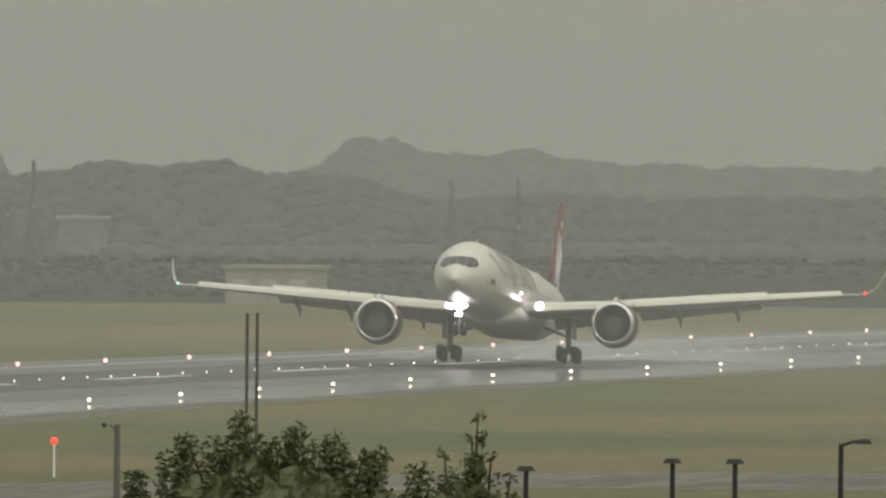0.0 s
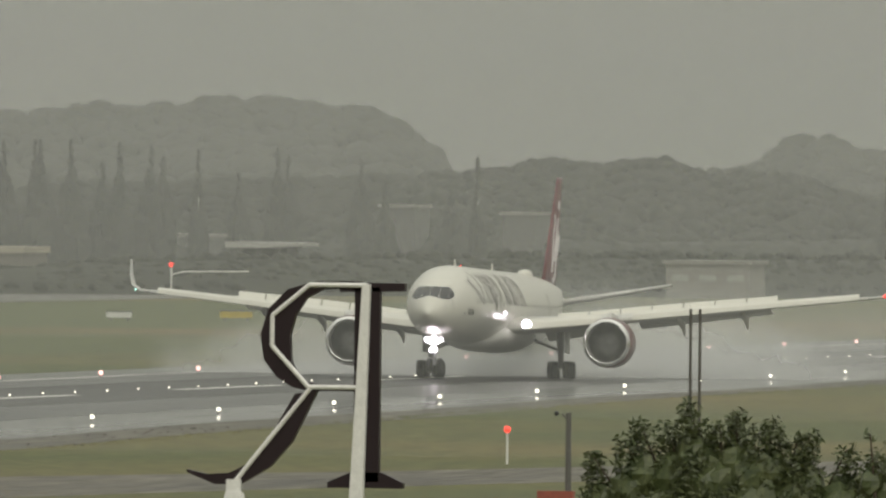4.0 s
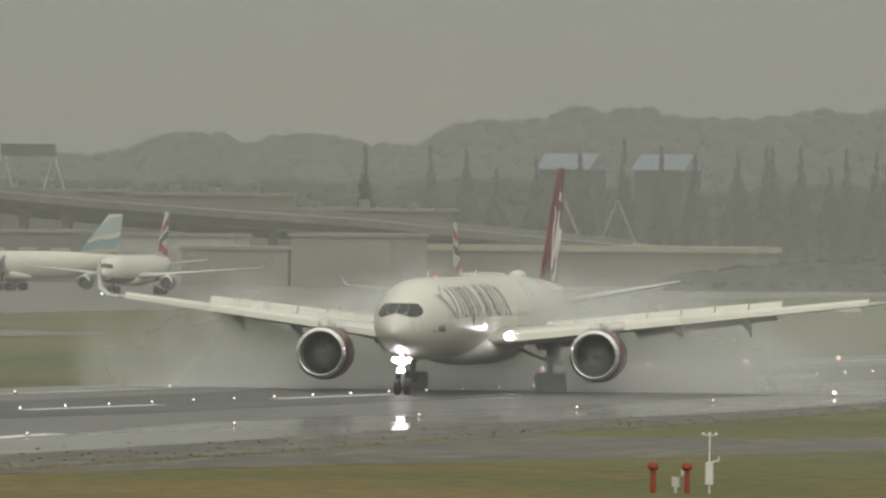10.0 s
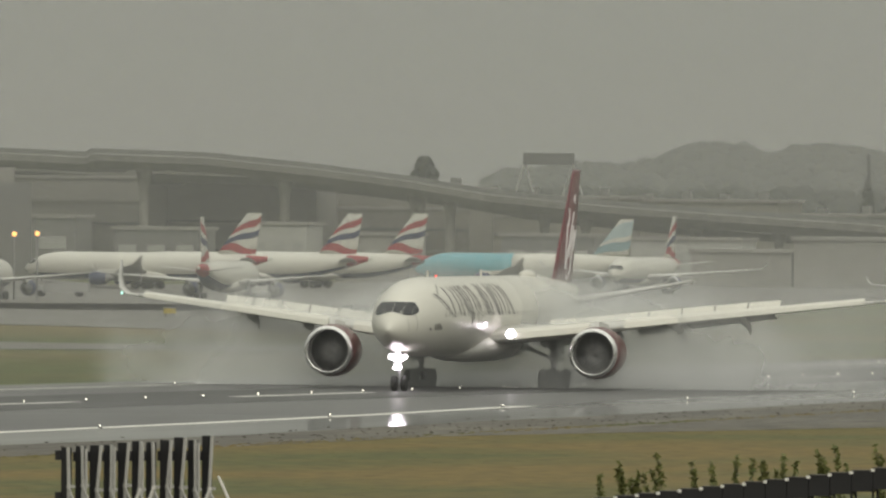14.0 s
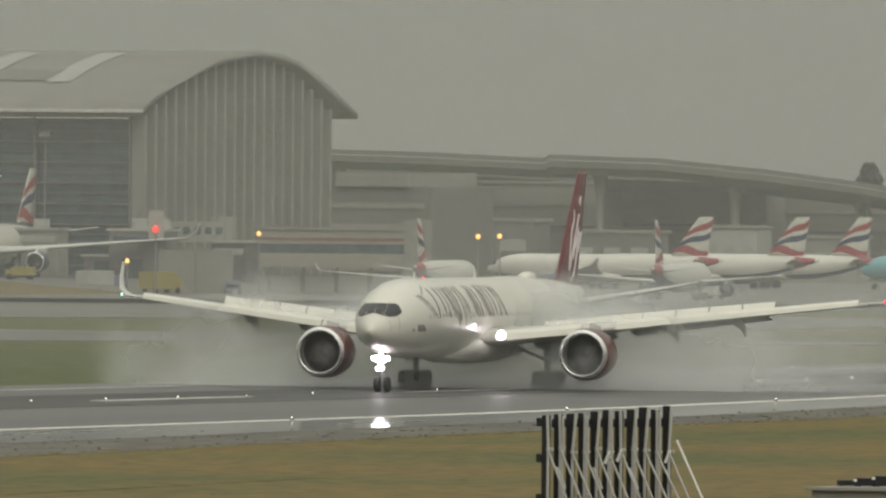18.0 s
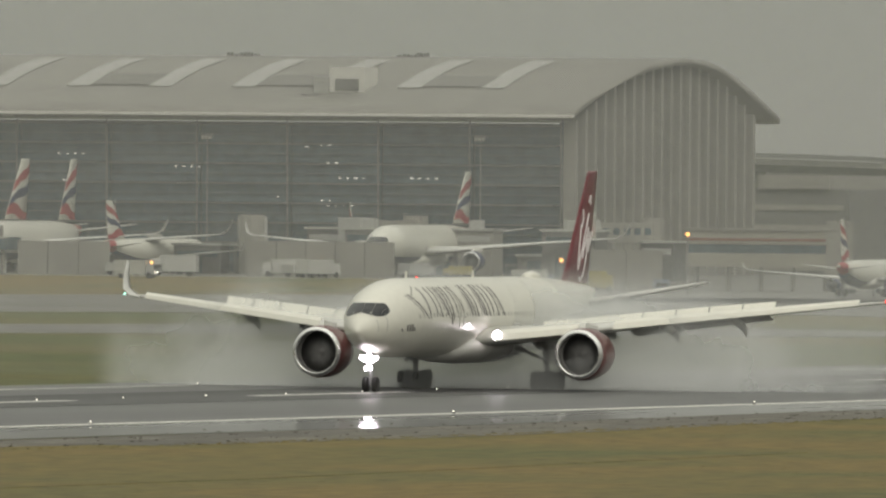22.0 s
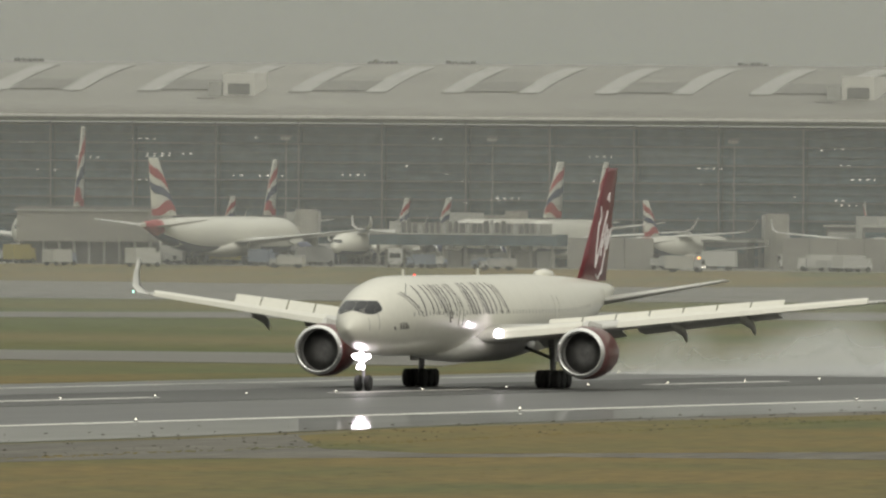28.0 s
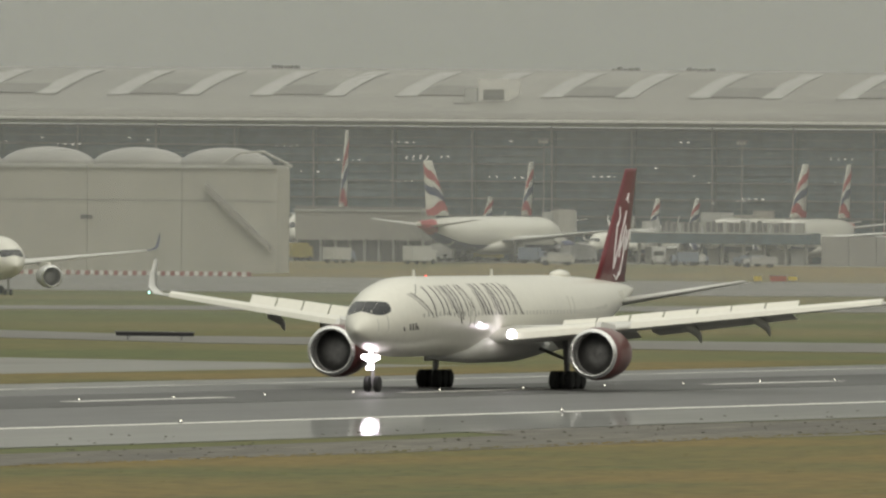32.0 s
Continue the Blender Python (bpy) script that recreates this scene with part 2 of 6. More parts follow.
class Geo:
    """Collects the faces of one mesh."""

    def __init__(self):
        self.v, self.f = [], []

    def loft(self, rings, closed=True, caps=True):
        b, n = len(self.v), len(rings[0])
        for r in rings:
            self.v += [tuple(p) for p in r]
        for i in range(len(rings) - 1):
            for j in range(n if closed else n - 1):
                k = (j + 1) % n
                self.f.append((b + i * n + j, b + i * n + k, b + (i + 1) * n + k, b + (i + 1) * n + j))
        if caps:
            self.f.append(tuple(b + j for j in range(n))[::-1])
            self.f.append(tuple(b + (len(rings) - 1) * n + j for j in range(n)))
        return self

    def box(self, x0, x1, y0, y1, z0, z1, top=1.0):
        cx, cy = (x0 + x1) / 2, (y0 + y1) / 2
        lo = [(x0, y0, z0), (x1, y0, z0), (x1, y1, z0), (x0, y1, z0)]
        hi = [(cx + (x - cx) * top, cy + (y - cy) * top, z1) for x, y, _ in lo]
        return self.loft([lo, hi])

    def tube(self, points, radii, n=8, caps=True):
        pts = [Vector(p) for p in points]
        rad = radii if isinstance(radii, (list, tuple)) else [radii] * len(pts)
        rings = []
        for i, p in enumerate(pts):
            d = (pts[min(i + 1, len(pts) - 1)] - pts[max(i - 1, 0)]).normalized()
            s = d.cross(Vector((0, 0, 1)) if abs(d.z) < 0.95 else Vector((1, 0, 0))).normalized()
            u = s.cross(d)
            rings.append([p + (s * math.cos(a) + u * math.sin(a)) * rad[i] for a in (math.tau * k / n for k in range(n))])
        return self.loft(rings, caps=caps)

    def ball(self, c, r, n=8, m=5, squash=1.0):
        c = Vector(c)
        rings = []
        for i in range(m + 1):
            t = math.pi * (0.02 + 0.96 * i / m)
            rings.append([c + Vector((math.sin(t) * math.cos(a) * r, math.sin(t) * math.sin(a) * r, -math.cos(t) * r * squash)) for a in (math.tau * k / n for k in range(n))])
        return self.loft(rings)

    def sheet(self, pts):
        b = len(self.v)
        self.v += [tuple(p) for p in pts]
        self.f.append(tuple(range(b, b + len(pts))))
        return self

    def mesh(self, name, mat, smooth=False):
        me = bpy.data.meshes.new(name)
        me.from_pydata(self.v, [], self.f)
        me.materials.append(mat)
        if smooth:
            me.shade_smooth()
        me.update()
        return me


def part(name, geo, mat, parent=None, label="", smooth=False):
    """One mesh object under a thing or a part."""
    ob = new(name, geo if isinstance(geo, bpy.types.Mesh) else geo.mesh(name, mat, smooth))
    if parent is not None:
        ob.parent = parent
    if label:
        ob["label"] = label
    return ob


def thing(name, label, category, group="", kind="", at=None):
    ob = tagged(new(name), label, category, group, kind)
    if at is not None:
        ob.matrix_world = at
    return ob


# ---- ground: one sheet to the horizon, with the paved strips laid on it ----
tagged(part("ground", Geo().sheet([(-4950, -3500, 0), (2500, -3500, 0), (2500, 2500, 0), (-4950, 2500, 0)]), FIELD),
       "flat green airfield grass reaching the distant woods", "grass", kind="structure")


def strip(name, pts, mat, z, label, category="pavement"):
    """A thin slab with the given outline, its top z above the ground."""
    g = Geo()
    n = len(pts)
    g.loft([[(x, y, -0.2) for x, y in pts], [(x, y, z) for x, y in pts]])
    return tagged(part(name, g, mat), label, category, kind="structure")


# paving edges bent to fit the camera's view; the near one opens towards it
EDGE = [(-3600, 30), (-1160, 33), (-1040, 38), (-980, 40), (-815, 53), (-725, 57), (-663, 62), (-570, 68), (-485, 73), (-409, 77), (-372, 79), (-296, 80), (-242, 76), (-200, 79), (-124, 85), (-80, 89), (0, 92), (68, 94), (700, 100)]
LINE = [(-3600, 14), (-1300, 18), (-1200, 19), (-1100, 24), (-850, 32), (-700, 34.5), (-640, 40), (-560, 45), (-450, 46.5), (700, 47)]
FAR = [(-3600, -36), (-1400, -31), (-1250, -30), (-900, -22), (700, -24)]
MIDDLE = [(-3600, -12), (-1250, -10), (-900, -3), (-800, 0), (700, 2)]


def edge_at(table, x):
    return float(np.interp(x, [p[0] for p in table], [p[1] for p in table]))


XS = list(range(-3600, 701, 50))
strip("verge_near", [(x, edge_at(EDGE, x) - 6) for x in XS] + [(700, 900), (-3600, 900)], GRASS, 0.03, "yellowed wet grass verge beside the runway", "grass")
strip("verge_green", [(x, edge_at(EDGE, x) - 5) for x in XS if x <= -700] + [(-640, 66), (-600, 95), (-560, 145), (-545, 330), (-3600, 290)], GREEN, 0.04, "wet green grass verge beside the runway", "grass")
strip("pavement_verge", [(x, edge_at(EDGE, x) - 14) for x in XS] + [(x, edge_at(EDGE, x) + 1.2 * math.sin(x * 0.031) + 0.8 * math.sin(x * 0.011)) for x in range(700, -3601, -20)], STONY, 0.05,
              "stony wet verge with dark clods along the runway")
strip("track_near", [(-215, 76), (-170, 92), (-134, 112), (-118, 135), (-110, 170), (-104, 420), (-60, 420), (-66, 165), (-66, 135), (-58, 112), (-30, 96), (30, 92), (0, 70)], STONY, 0.045, "stony wet track crossing the grass", "track")
strip("verge_wedge", [(-100, 81), (-120, 73), (-150, 68.5), (-190, 68), (-240, 70), (-300, 76), (-310, 118), (-200, 124), (-90, 121), (-62, 104), (-74, 92)], GRASS, 0.056, "tongue of yellowed wet grass on the stony verge", "grass")
strip("track_far", [(-793, 47), (-742, 53), (-718, 62), (-718, 74), (-751, 89), (-796, 102), (-819, 114), (-849, 345), (-798, 342), (-765, 118), (-735, 107), (-688, 94), (-616, 80), (-533, 64)], STONY, 0.045, "stony wet track crossing the grass", "track")
strip("pavement_shoulder", [(x, edge_at(LINE, x) - 1 - 7 * (x < -720)) for x in XS] + [(x, edge_at(LINE, x) + (edge_at(EDGE, x) - edge_at(LINE, x)) * 0.55 + 0.8 * math.sin(x * 0.043)) for x in range(700, -3601, -20)], SHOULDER, 0.06, "pale wet runway shoulder")
strip("runway", [(x, edge_at(FAR, x) - 3) for x in XS] + [(x, edge_at(LINE, x) - 6 * (x < -720)) for x in reversed(XS)], TARMAC, 0.07, "wet grey asphalt runway", "runway")
strip("runway_centre", [(x, edge_at(MIDDLE, x) - 10) for x in XS] + [(x, edge_at(MIDDLE, x) + 13) for x in reversed(XS)], RUBBER, 0.09, "rubber-darkened middle of the wet runway", "runway")
strip("pavement_far_shoulder", [(x, edge_at(FAR, x) - 10) for x in XS] + [(x, edge_at(FAR, x) - 2) for x in reversed(XS)], SHOULDER, 0.06, "pale wet far shoulder of the runway")
TAXI = "wet pale concrete taxiway"
strip("taxiway_inner", [(-489, -54), (-576, -79), (-565, -163), (-842, -420), (-749, -428), (-502, -137)], CONCRETE, 0.05, TAXI, "taxiway")
strip("taxiway_middle", [(-1060, -81), (-1079, -92), (-1117, -202), (-886, -319), (-912, -587), (-830, -594), (-831, -305), (-1004, -158)], CONCRETE, 0.05, TAXI, "taxiway")
strip("taxiway_outer", [(-1217, -145), (-1325, -147), (-1402, -210), (-1587, -243), (-1214, -1234), (-1035, -1250), (-1163, -329), (-1295, -220)], CONCRETE, 0.05, TAXI, "taxiway")
strip("taxiway_exit", [(93, -39), (-361, -10), (-346, -47), (-348, -61), (-363, -101), (-419, -245), (-303, -256), (-207, -120)], SHOULDER, 0.05, "wet grey exit taxiway", "taxiway")
strip("apron", [(-2200, -225), (-1472, -225), (-1472, -340), (-1645, -400), (-2200, -400)], CONCRETE, 0.05, "wet concrete apron before the flyover", "apron")
LIFT = 1.6


def apron_z(x, y):
    """Height of the apron, raised before the terminal to fit the camera's view."""
    return 0.05 + (float(np.interp(x, (-1640, -1560), (LIFT, 0.0))) if y < -393 else 0.0)


for name, xs, mat, what, kind in (("verge_apron", (-1474, -1560, -1640), GRASS, "yellowed wet grass before the apron, sloped to fit the view", "grass"), ("apron_raised", (-1640, -1700, -1845), CONCRETE, "wet concrete apron before the terminal", "apron")):
    rows = [[(x - (60 if y > -380 else 0) * (x > -1600), y, (apron_z(x, y) if y < -380 else 0.05) + 0.01) for x in xs] for y in (-372, -394, -700, -1300)]
    tagged(part(name, Geo().loft(rows, closed=False, caps=False), mat), what, kind, kind="structure")
strip("verge_island", [(-522, -30), (-192, -36), (-213, -62), (-399, -51)], GRASS, 0.07, "strip of yellow grass between taxiways", "grass")

# painted lines
g = Geo()
for x0, x1 in zip(XS[:-1], XS[1:]):
    if x0 < -700:
        continue
    ya, yb = edge_at(LINE, x0), edge_at(LINE, x1)
    g.loft([[(x0, ya - 1.5, 0.05), (x1, yb - 1.5, 0.05), (x1, yb, 0.05), (x0, ya, 0.05)], [(x0, ya - 1.5, 0.085), (x1, yb - 1.5, 0.085), (x1, yb, 0.085), (x0, ya, 0.085)]])
tagged(part("trim_edge_line", g, PAINT), "white painted line along the runway edge", "marking", kind="structure")
g = Geo()
for x0, x1 in zip(XS[:-1], XS[1:]):
    ya, yb = edge_at(FAR, x0), edge_at(FAR, x1)
    g.loft([[(x0, ya - 0.9, z), (x1, yb - 0.9, z), (x1, yb - 0.3, z), (x0, ya - 0.3, z)] for z in (0.05, 0.085)])
tagged(part("trim_far_line", g, PAINT), "white painted line along the far runway edge", "marking", kind="structure")
dash = Geo().box(-16, 16, -0.6, 0.6, 0.06, 0.105).mesh("centre_dash", PAINT)
dashes = thing("trim_centre_line", "white painted centre-line dashes on the runway", "marking", kind="structure")
for i in range(50):
    d = part("dash", dash, PAINT, dashes)
    d.location = (-3037 + i * 69.5, edge_at(MIDDLE, -3037 + i * 69.5) + 3.0, 0)

# runway lights
lamp_body = Geo().tube([(0, 0, 0.05), (0, 0, 0.2)], [0.16, 0.1], 8).mesh("lamp_body", GEAR, True)
lamp_lens = Geo().ball((0, 0, 0.2), 0.065, 8, 5).mesh("lamp_lens", WHITE_GLOW, True)


# bigger lenses for the far lamps stand in for their glare
BIG_LENS = Geo().ball((0, 0, 0.4), 0.19, 8, 5).mesh("lamp_lens", PINK_GLOW, True)


MID_LENS = Geo().ball((0, 0, 0.3), 0.14, 8, 5).mesh("lamp_lens", WHITE_GLOW, True)


def runway_lamp(x, y, what, group, big=False):
    t = thing("runway_light", ("glowing pinkish lamp on " if big and "far" in what else "small glowing white lamp on ") + what, "light", group, at=pose(x, y, 0.04))
    part("body", lamp_body, GEAR, t)
    part("lens", (BIG_LENS if "far" in what else MID_LENS) if big else lamp_lens, WHITE_GLOW, t)


# lamp gaps narrow towards the far end to fit the camera's view
def lamp_places(x, gap):
    """Places along the runway, from x to its far end."""
    places = []
    while x > -2100:
        places.append(x)
        x -= float(np.interp(x, [p[0] for p in gap], [p[1] for p in gap]))
    return places


EDGE_GAP = [(-1300, 35), (-1100, 36), (-800, 43), (-580, 60), (-350, 70), (-80, 74)]
for x in lamp_places(-13, EDGE_GAP):
    runway_lamp(x, edge_at(LINE, x) - 0.4, "the runway edge", "near edge lights of the runway", x < -900)
for x in lamp_places(-445, EDGE_GAP):
    runway_lamp(x, edge_at(FAR, x) + 0.3, "the far runway edge", "far edge lights of the runway", x < -1000)
g = Geo()
for x in lamp_places(-74, [(-1200, 9.6), (-800, 12), (-560, 16.2), (-390, 18.5), (-60, 19)]):
    g.ball((x, edge_at(MIDDLE, x), 0.12), 0.05 if x > -700 else 0.075, 6, 4)
tagged(part("centre_lights", g, WHITE_GLOW, None), "row of small glowing lights set along the runway centre", "light", kind="stuff")

# clods of earth and tufts thrown along the verge
random.seed(31)
g = Geo()
for i in range(1100):
    x = random.uniform(-900, 120)
    y0, y1 = edge_at(LINE, x) + 8, edge_at(EDGE, x) + 1
    y = y0 + (y1 - y0) * random.betavariate(2.2, 1.4)
    s = random.uniform(0.02, 0.075)
    rings = [[(x + s * k * q * math.cos(a) * random.uniform(0.7, 1.3), y + 2.2 * s * k * math.sin(a) * random.uniform(0.7, 1.3), 0.05 + s * z) for a in (math.tau * j / 6 for j in range(6))] for k, z, q in ((1.0, 0.0, 1), (0.8, 0.6, 1), (0.2, 1.0, 1))]
    g.loft(rings)
CLOD = material("dark_wet_earth", (0.06, 0.052, 0.04), 0.8, vary=0.3, scale=2)
tagged(part("earth_clods", g, CLOD), "dark clods of wet earth scattered along the verge", "earth", kind="stuff")

# tufts of longer grass on the verge, thickest along its ragged edge
random.seed(63)
for name, mat, x0, x1, count, what in (("verge_tufts", GRASS, -700, 260, 9000, "yellowed tufts of wet grass on the runway verge"), ("green_tufts", GREEN, -1300, -700, 4500, "green tufts of wet grass on the runway verge")):
    g = Geo()
    for i in range(count):
        x = random.uniform(x0, x1)
        e = edge_at(EDGE, x)
        y = e + (random.uniform(-0.9, 1.2) if i % 4 == 0 else 100 * random.random() ** 1.3)
        if y > e + 2 and (-340 < x < 80 and y < 110 or -780 < x < -690 and y > 62):
            continue
        h = random.uniform(0.05, 0.11) if i % 4 == 0 else random.uniform(0.015, 0.05)
        for k in range(3):
            a, w, d = random.uniform(-0.15, 0.15), random.uniform(0.06, 0.16), random.uniform(-0.12, 0.12)
            g.sheet([(x, y + a - w, 0.03), (x, y + a + w, 0.03), (x - 0.45, y + a + d, 0.03 + h * random.uniform(0.6, 1.0))])
    tagged(part(name, g, mat), what, "grass", kind="stuff")



# ---- aircraft: local x forward, y to its left, the ground under the main wheels at the origin ----
def ring(x, ry, rz, zc, n=28):
    return [(x, ry * math.sin(a), zc + rz * math.cos(a)) for a in (math.tau * k / n for k in range(n))]


NOSE = [(0.0, 0.02, -0.32), (0.004, 0.12, -0.31), (0.012, 0.27, -0.28), (0.024, 0.44, -0.23), (0.042, 0.60, -0.17), (0.065, 0.76, -0.105), (0.095, 0.895, -0.048), (0.13, 0.98, -0.01), (0.165, 1.0, 0.0)]
TAIL = [(0.66, 1.0, 0.0), (0.73, 0.94, 0.04), (0.80, 0.80, 0.14), (0.87, 0.58, 0.30), (0.93, 0.36, 0.45), (0.975, 0.19, 0.56), (1.0, 0.07, 0.60)]


FT = 0.026


def body_section(c, s):
    """Radius and centre height of the fuselage at the fraction s of its length."""
    t = NOSE + TAIL
    xs = [p[0] for p in t]
    return float(np.interp(s, xs, [p[1] for p in t])) * c["r"], c["zc"] + float(np.interp(s, xs, [p[2] for p in t])) * c["r"]


def fuselage(c, s0, s1, grow=0.0, n=28):
    stations = sorted({s0, s1, *[p[0] for p in NOSE + TAIL if s0 < p[0] < s1], *[s0 + (s1 - s0) * k / 8 for k in range(1, 8)]})
    rings = []
    for s in stations:
        r, zc = body_section(c, s)
        rings.append(ring(c["nose"] - s * c["len"], r + grow, r * 1.02 + grow, zc, n))
    return Geo().loft(rings)


def airfoil(x_le, y, z, chord, thick, n=7):
    top = [(0.0, 0.0), (0.02, 0.28), (0.1, 0.55), (0.3, 0.72), (0.6, 0.5), (1.0, 0.02)]
    low = [(0.6, -0.22), (0.3, -0.32), (0.1, -0.28), (0.02, -0.15)]
    return [(x_le - chord * u, y, z + chord * thick * w) for u, w in top + low]


def wing_line(c, side):
    """Sections of a wing: leading edge x, span y, height z, chord, thickness."""
    h, x0, z0, ch = c["span"] / 2, c["wing_x"], c["wing_z"], c["chord"]
    out = []
    for f, dx, dz, k, th in ((0.06, 0, 0, 1.0, 0.12), (0.2, -0.30, 0.03, 0.82, 0.11), (0.33, -0.53, 0.075, 0.64, 0.10), (0.55, -0.86, 0.145, 0.46, 0.09), (0.78, -1.2, 0.21, 0.31, 0.085), (0.90, -1.38, 0.245, 0.235, 0.085)):
        out.append((x0 + dx * ch, side * f * h, z0 + dz * c["rise"], ch * k, th))
    return out


def airliner(c, at, label, group="", name="airliner", hero=False):
    """An airliner in parts, after the dimensions in c."""
    root = thing(name, label, "aircraft", group, at=at)
    L, r, zc, x0 = c["len"], c["r"], c["zc"], c["nose"]
    wedge = c.get("front")
    if wedge:
        part("front_fuselage", fuselage(c, 0, wedge[0], 0, 20), wedge[1], root, wedge[2], True)
        part("fuselage", fuselage(c, wedge[0], 1.0, 0, 20), WHITE, root, "", True)
    else:
        part("fuselage", fuselage(c, 0, 1.0, 0, 36 if hero else 20), WHITE, root, "", True)
    part("belly_fairing", Geo().loft([ring(x0 - s * L, ry * r, rz * r, zc - d * r, 20) for s, ry, rz, d in ((0.30, 0.3, 0.1, 0.95), (0.34, 0.9, 0.4, 0.78), (0.40, 1.08, 0.52, 0.70), (0.52, 1.08, 0.52, 0.70), (0.58, 0.85, 0.36, 0.76), (0.62, 0.3, 0.1, 0.93))]), WHITE if not hero else WING, root, "", True)
    if c.get("belly"):
        rows = []
        for k in range(21):
            s = 0.012 + 0.90 * k / 20
            rr, zz = body_section(c, s)
            rows.append([(x0 - s * L, (rr + 0.04) * math.sin(a), zz + (rr * 1.02 + 0.04) * math.cos(a)) for a in (radians(128 + 104 * j / 10) for j in range(11))])
        part("belly_paint", Geo().loft(rows, closed=False, caps=False), c["belly"], root, "navy underside of the fuselage", True)
        part("tail_cone", fuselage(c, 0.90, 0.985, 0.05, 16), SCARLET, root, "scarlet tail cone", True)
    # cockpit panes wrapped round the nose
    def skin_x(y, z):
        """Where the skin of the nose stands at the place (y, z)."""
        lo, hi = 0.0, 0.16
        for _ in range(24):
            s = (lo + hi) / 2
            rr, zz = body_section(c, s)
            if (y / rr) ** 2 + ((z - zz) / (rr * 1.02)) ** 2 > 1:
                lo = s
            else:
                hi = s
        return x0 - hi * L

    half = 0.56 * r
    for k in range(6):
        rows = []
        for j in range(5):
            q = -1 + (k + 0.012 + 0.976 * j / 4) / 3
            y = half * math.sin(q * 1.35) / math.sin(1.35)
            zl = zc + r * (0.16 - 0.10 * min(1, abs(q) / 0.5) + 0.30 * max(0, abs(q) - 0.72))
            zh = zc + r * (0.375 + 0.03 * (1 - q * q) - 0.45 * max(0, abs(q) - 0.6))
            col = [(skin_x(y, zl + (zh - zl) * u) + 0.035, y * 1.006, zl + (zh - zl) * u) for u in (0, 0.34, 0.67, 1.0)]
            rows.append(col + [(x - 0.12, yy * 0.99, z) for x, yy, z in reversed(col)])
        part("cockpit_window", Geo().loft(rows), GLASS, root)
    for side, sn in ((1, "left"), (-1, "right")):
        secs = wing_line(c, side)
        rings = [airfoil(*s) for s in secs]
        part("wing_" + sn, Geo().loft(rings if side > 0 else [q[::-1] for q in rings]), WING, root, "", True)
        tip = secs[-1]
        h = c["span"] / 2
        w = []
        for f, dx, dz, k in ((0.90, 0, 0, 1.0), (0.936, 0.22, 0.05, 0.88), (0.961, 0.5, 0.25, 0.72), (0.974, 0.85, 0.62, 0.52), (0.982, 1.25, 1.05, 0.26)):
            w.append(airfoil(tip[0] - dx * tip[3] * c.get("rake", 0.9), side * f * h, tip[2] + dz * c["winglet"], tip[3] * k, 0.07))
        part("winglet_" + sn, Geo().loft(w if side > 0 else [q[::-1] for q in w]), c.get("winglet_mat", WING), root, "", True)

        def on_wing(f, u, dz=0.0):
            """A place at the fraction f of the half span and u of the chord."""
            fs = [abs(s[1]) / h for s in secs]
            x, z, k = (float(np.interp(f, fs, [s[i] for s in secs])) for i in (0, 2, 3))
            return Vector((x - u * k, side * f * h, z + dz))

        if hero:
            for f0, f1, drop in ((0.12, 0.31, 0.75), (0.345, 0.66, 0.5)):
                a, b = on_wing(f0, 0.86, -0.05), on_wing(f1, 0.86, -0.05)
                rows = [[p, p + Vector((-0.55, 0, -0.12)) * k, p + Vector((-2.1, 0, -drop)) * k, p + Vector((-0.5, 0, -0.28)) * k] for p, k in ((a, 1.15), (b, 0.8))]
                part("flap", Geo().loft(rows if side > 0 else [q[::-1] for q in rows]), UNDER, root, "grey trailing-edge flap, lowered")
            for i in range(7):
                f0, f1 = 0.155 + 0.075 * i, 0.155 + 0.075 * i + 0.071
                a, b = on_wing(f0, 0.70, 0.28), on_wing(f1, 0.70, 0.25)
                k = 1.0 - 0.045 * i
                rows = [[p, p + Vector((-1.05, 0, 0.95)) * k, p + Vector((-1.13, 0, 0.90)) * k, p + Vector((-0.12, 0, -0.06))] for p in (a, b)]
                part("spoiler", Geo().loft(rows if side > 0 else [q[::-1] for q in rows]), WHITE, root, "white spoiler panel, raised")
            for f in (0.24, 0.45, 0.60):
                p = on_wing(f, 0.62, -0.2)
                part("flap_fairing", Geo().loft([[p + Vector((dx, sy * q, dz + dy)) for sy, dy in ((-1, 0), (0, 0.35), (1, 0), (0, -0.45))] for dx, dz, q in ((1.6, 0.05, 0.05), (0.2, -0.15, 0.26), (-1.4, -0.45, 0.28), (-2.2, -0.8, 0.18), (-2.8, -1.0, 0.03))]), UNDER, root, "", True)
            part("slat", Geo().loft([[p + Vector(d) * k for d in ((0.35, 0, -0.16), (0.12, 0, 0.2), (-0.4, 0, 0.42), (-0.3, 0, 0.2), (0.1, 0, -0.12))] for p, k in ((on_wing(0.36, 0, 0.1), 1.2), (on_wing(0.88, 0, 0.1), 0.8))]), WHITE, root, "white leading-edge slat")
            part("slat", Geo().loft([[p + Vector(d) * k for d in ((0.35, 0, -0.16), (0.12, 0, 0.2), (-0.4, 0, 0.42), (-0.3, 0, 0.2), (0.1, 0, -0.12))] for p, k in ((on_wing(0.12, 0, 0.1), 1.4), (on_wing(0.285, 0, 0.1), 1.25))]), WHITE, root, "white leading-edge slat")
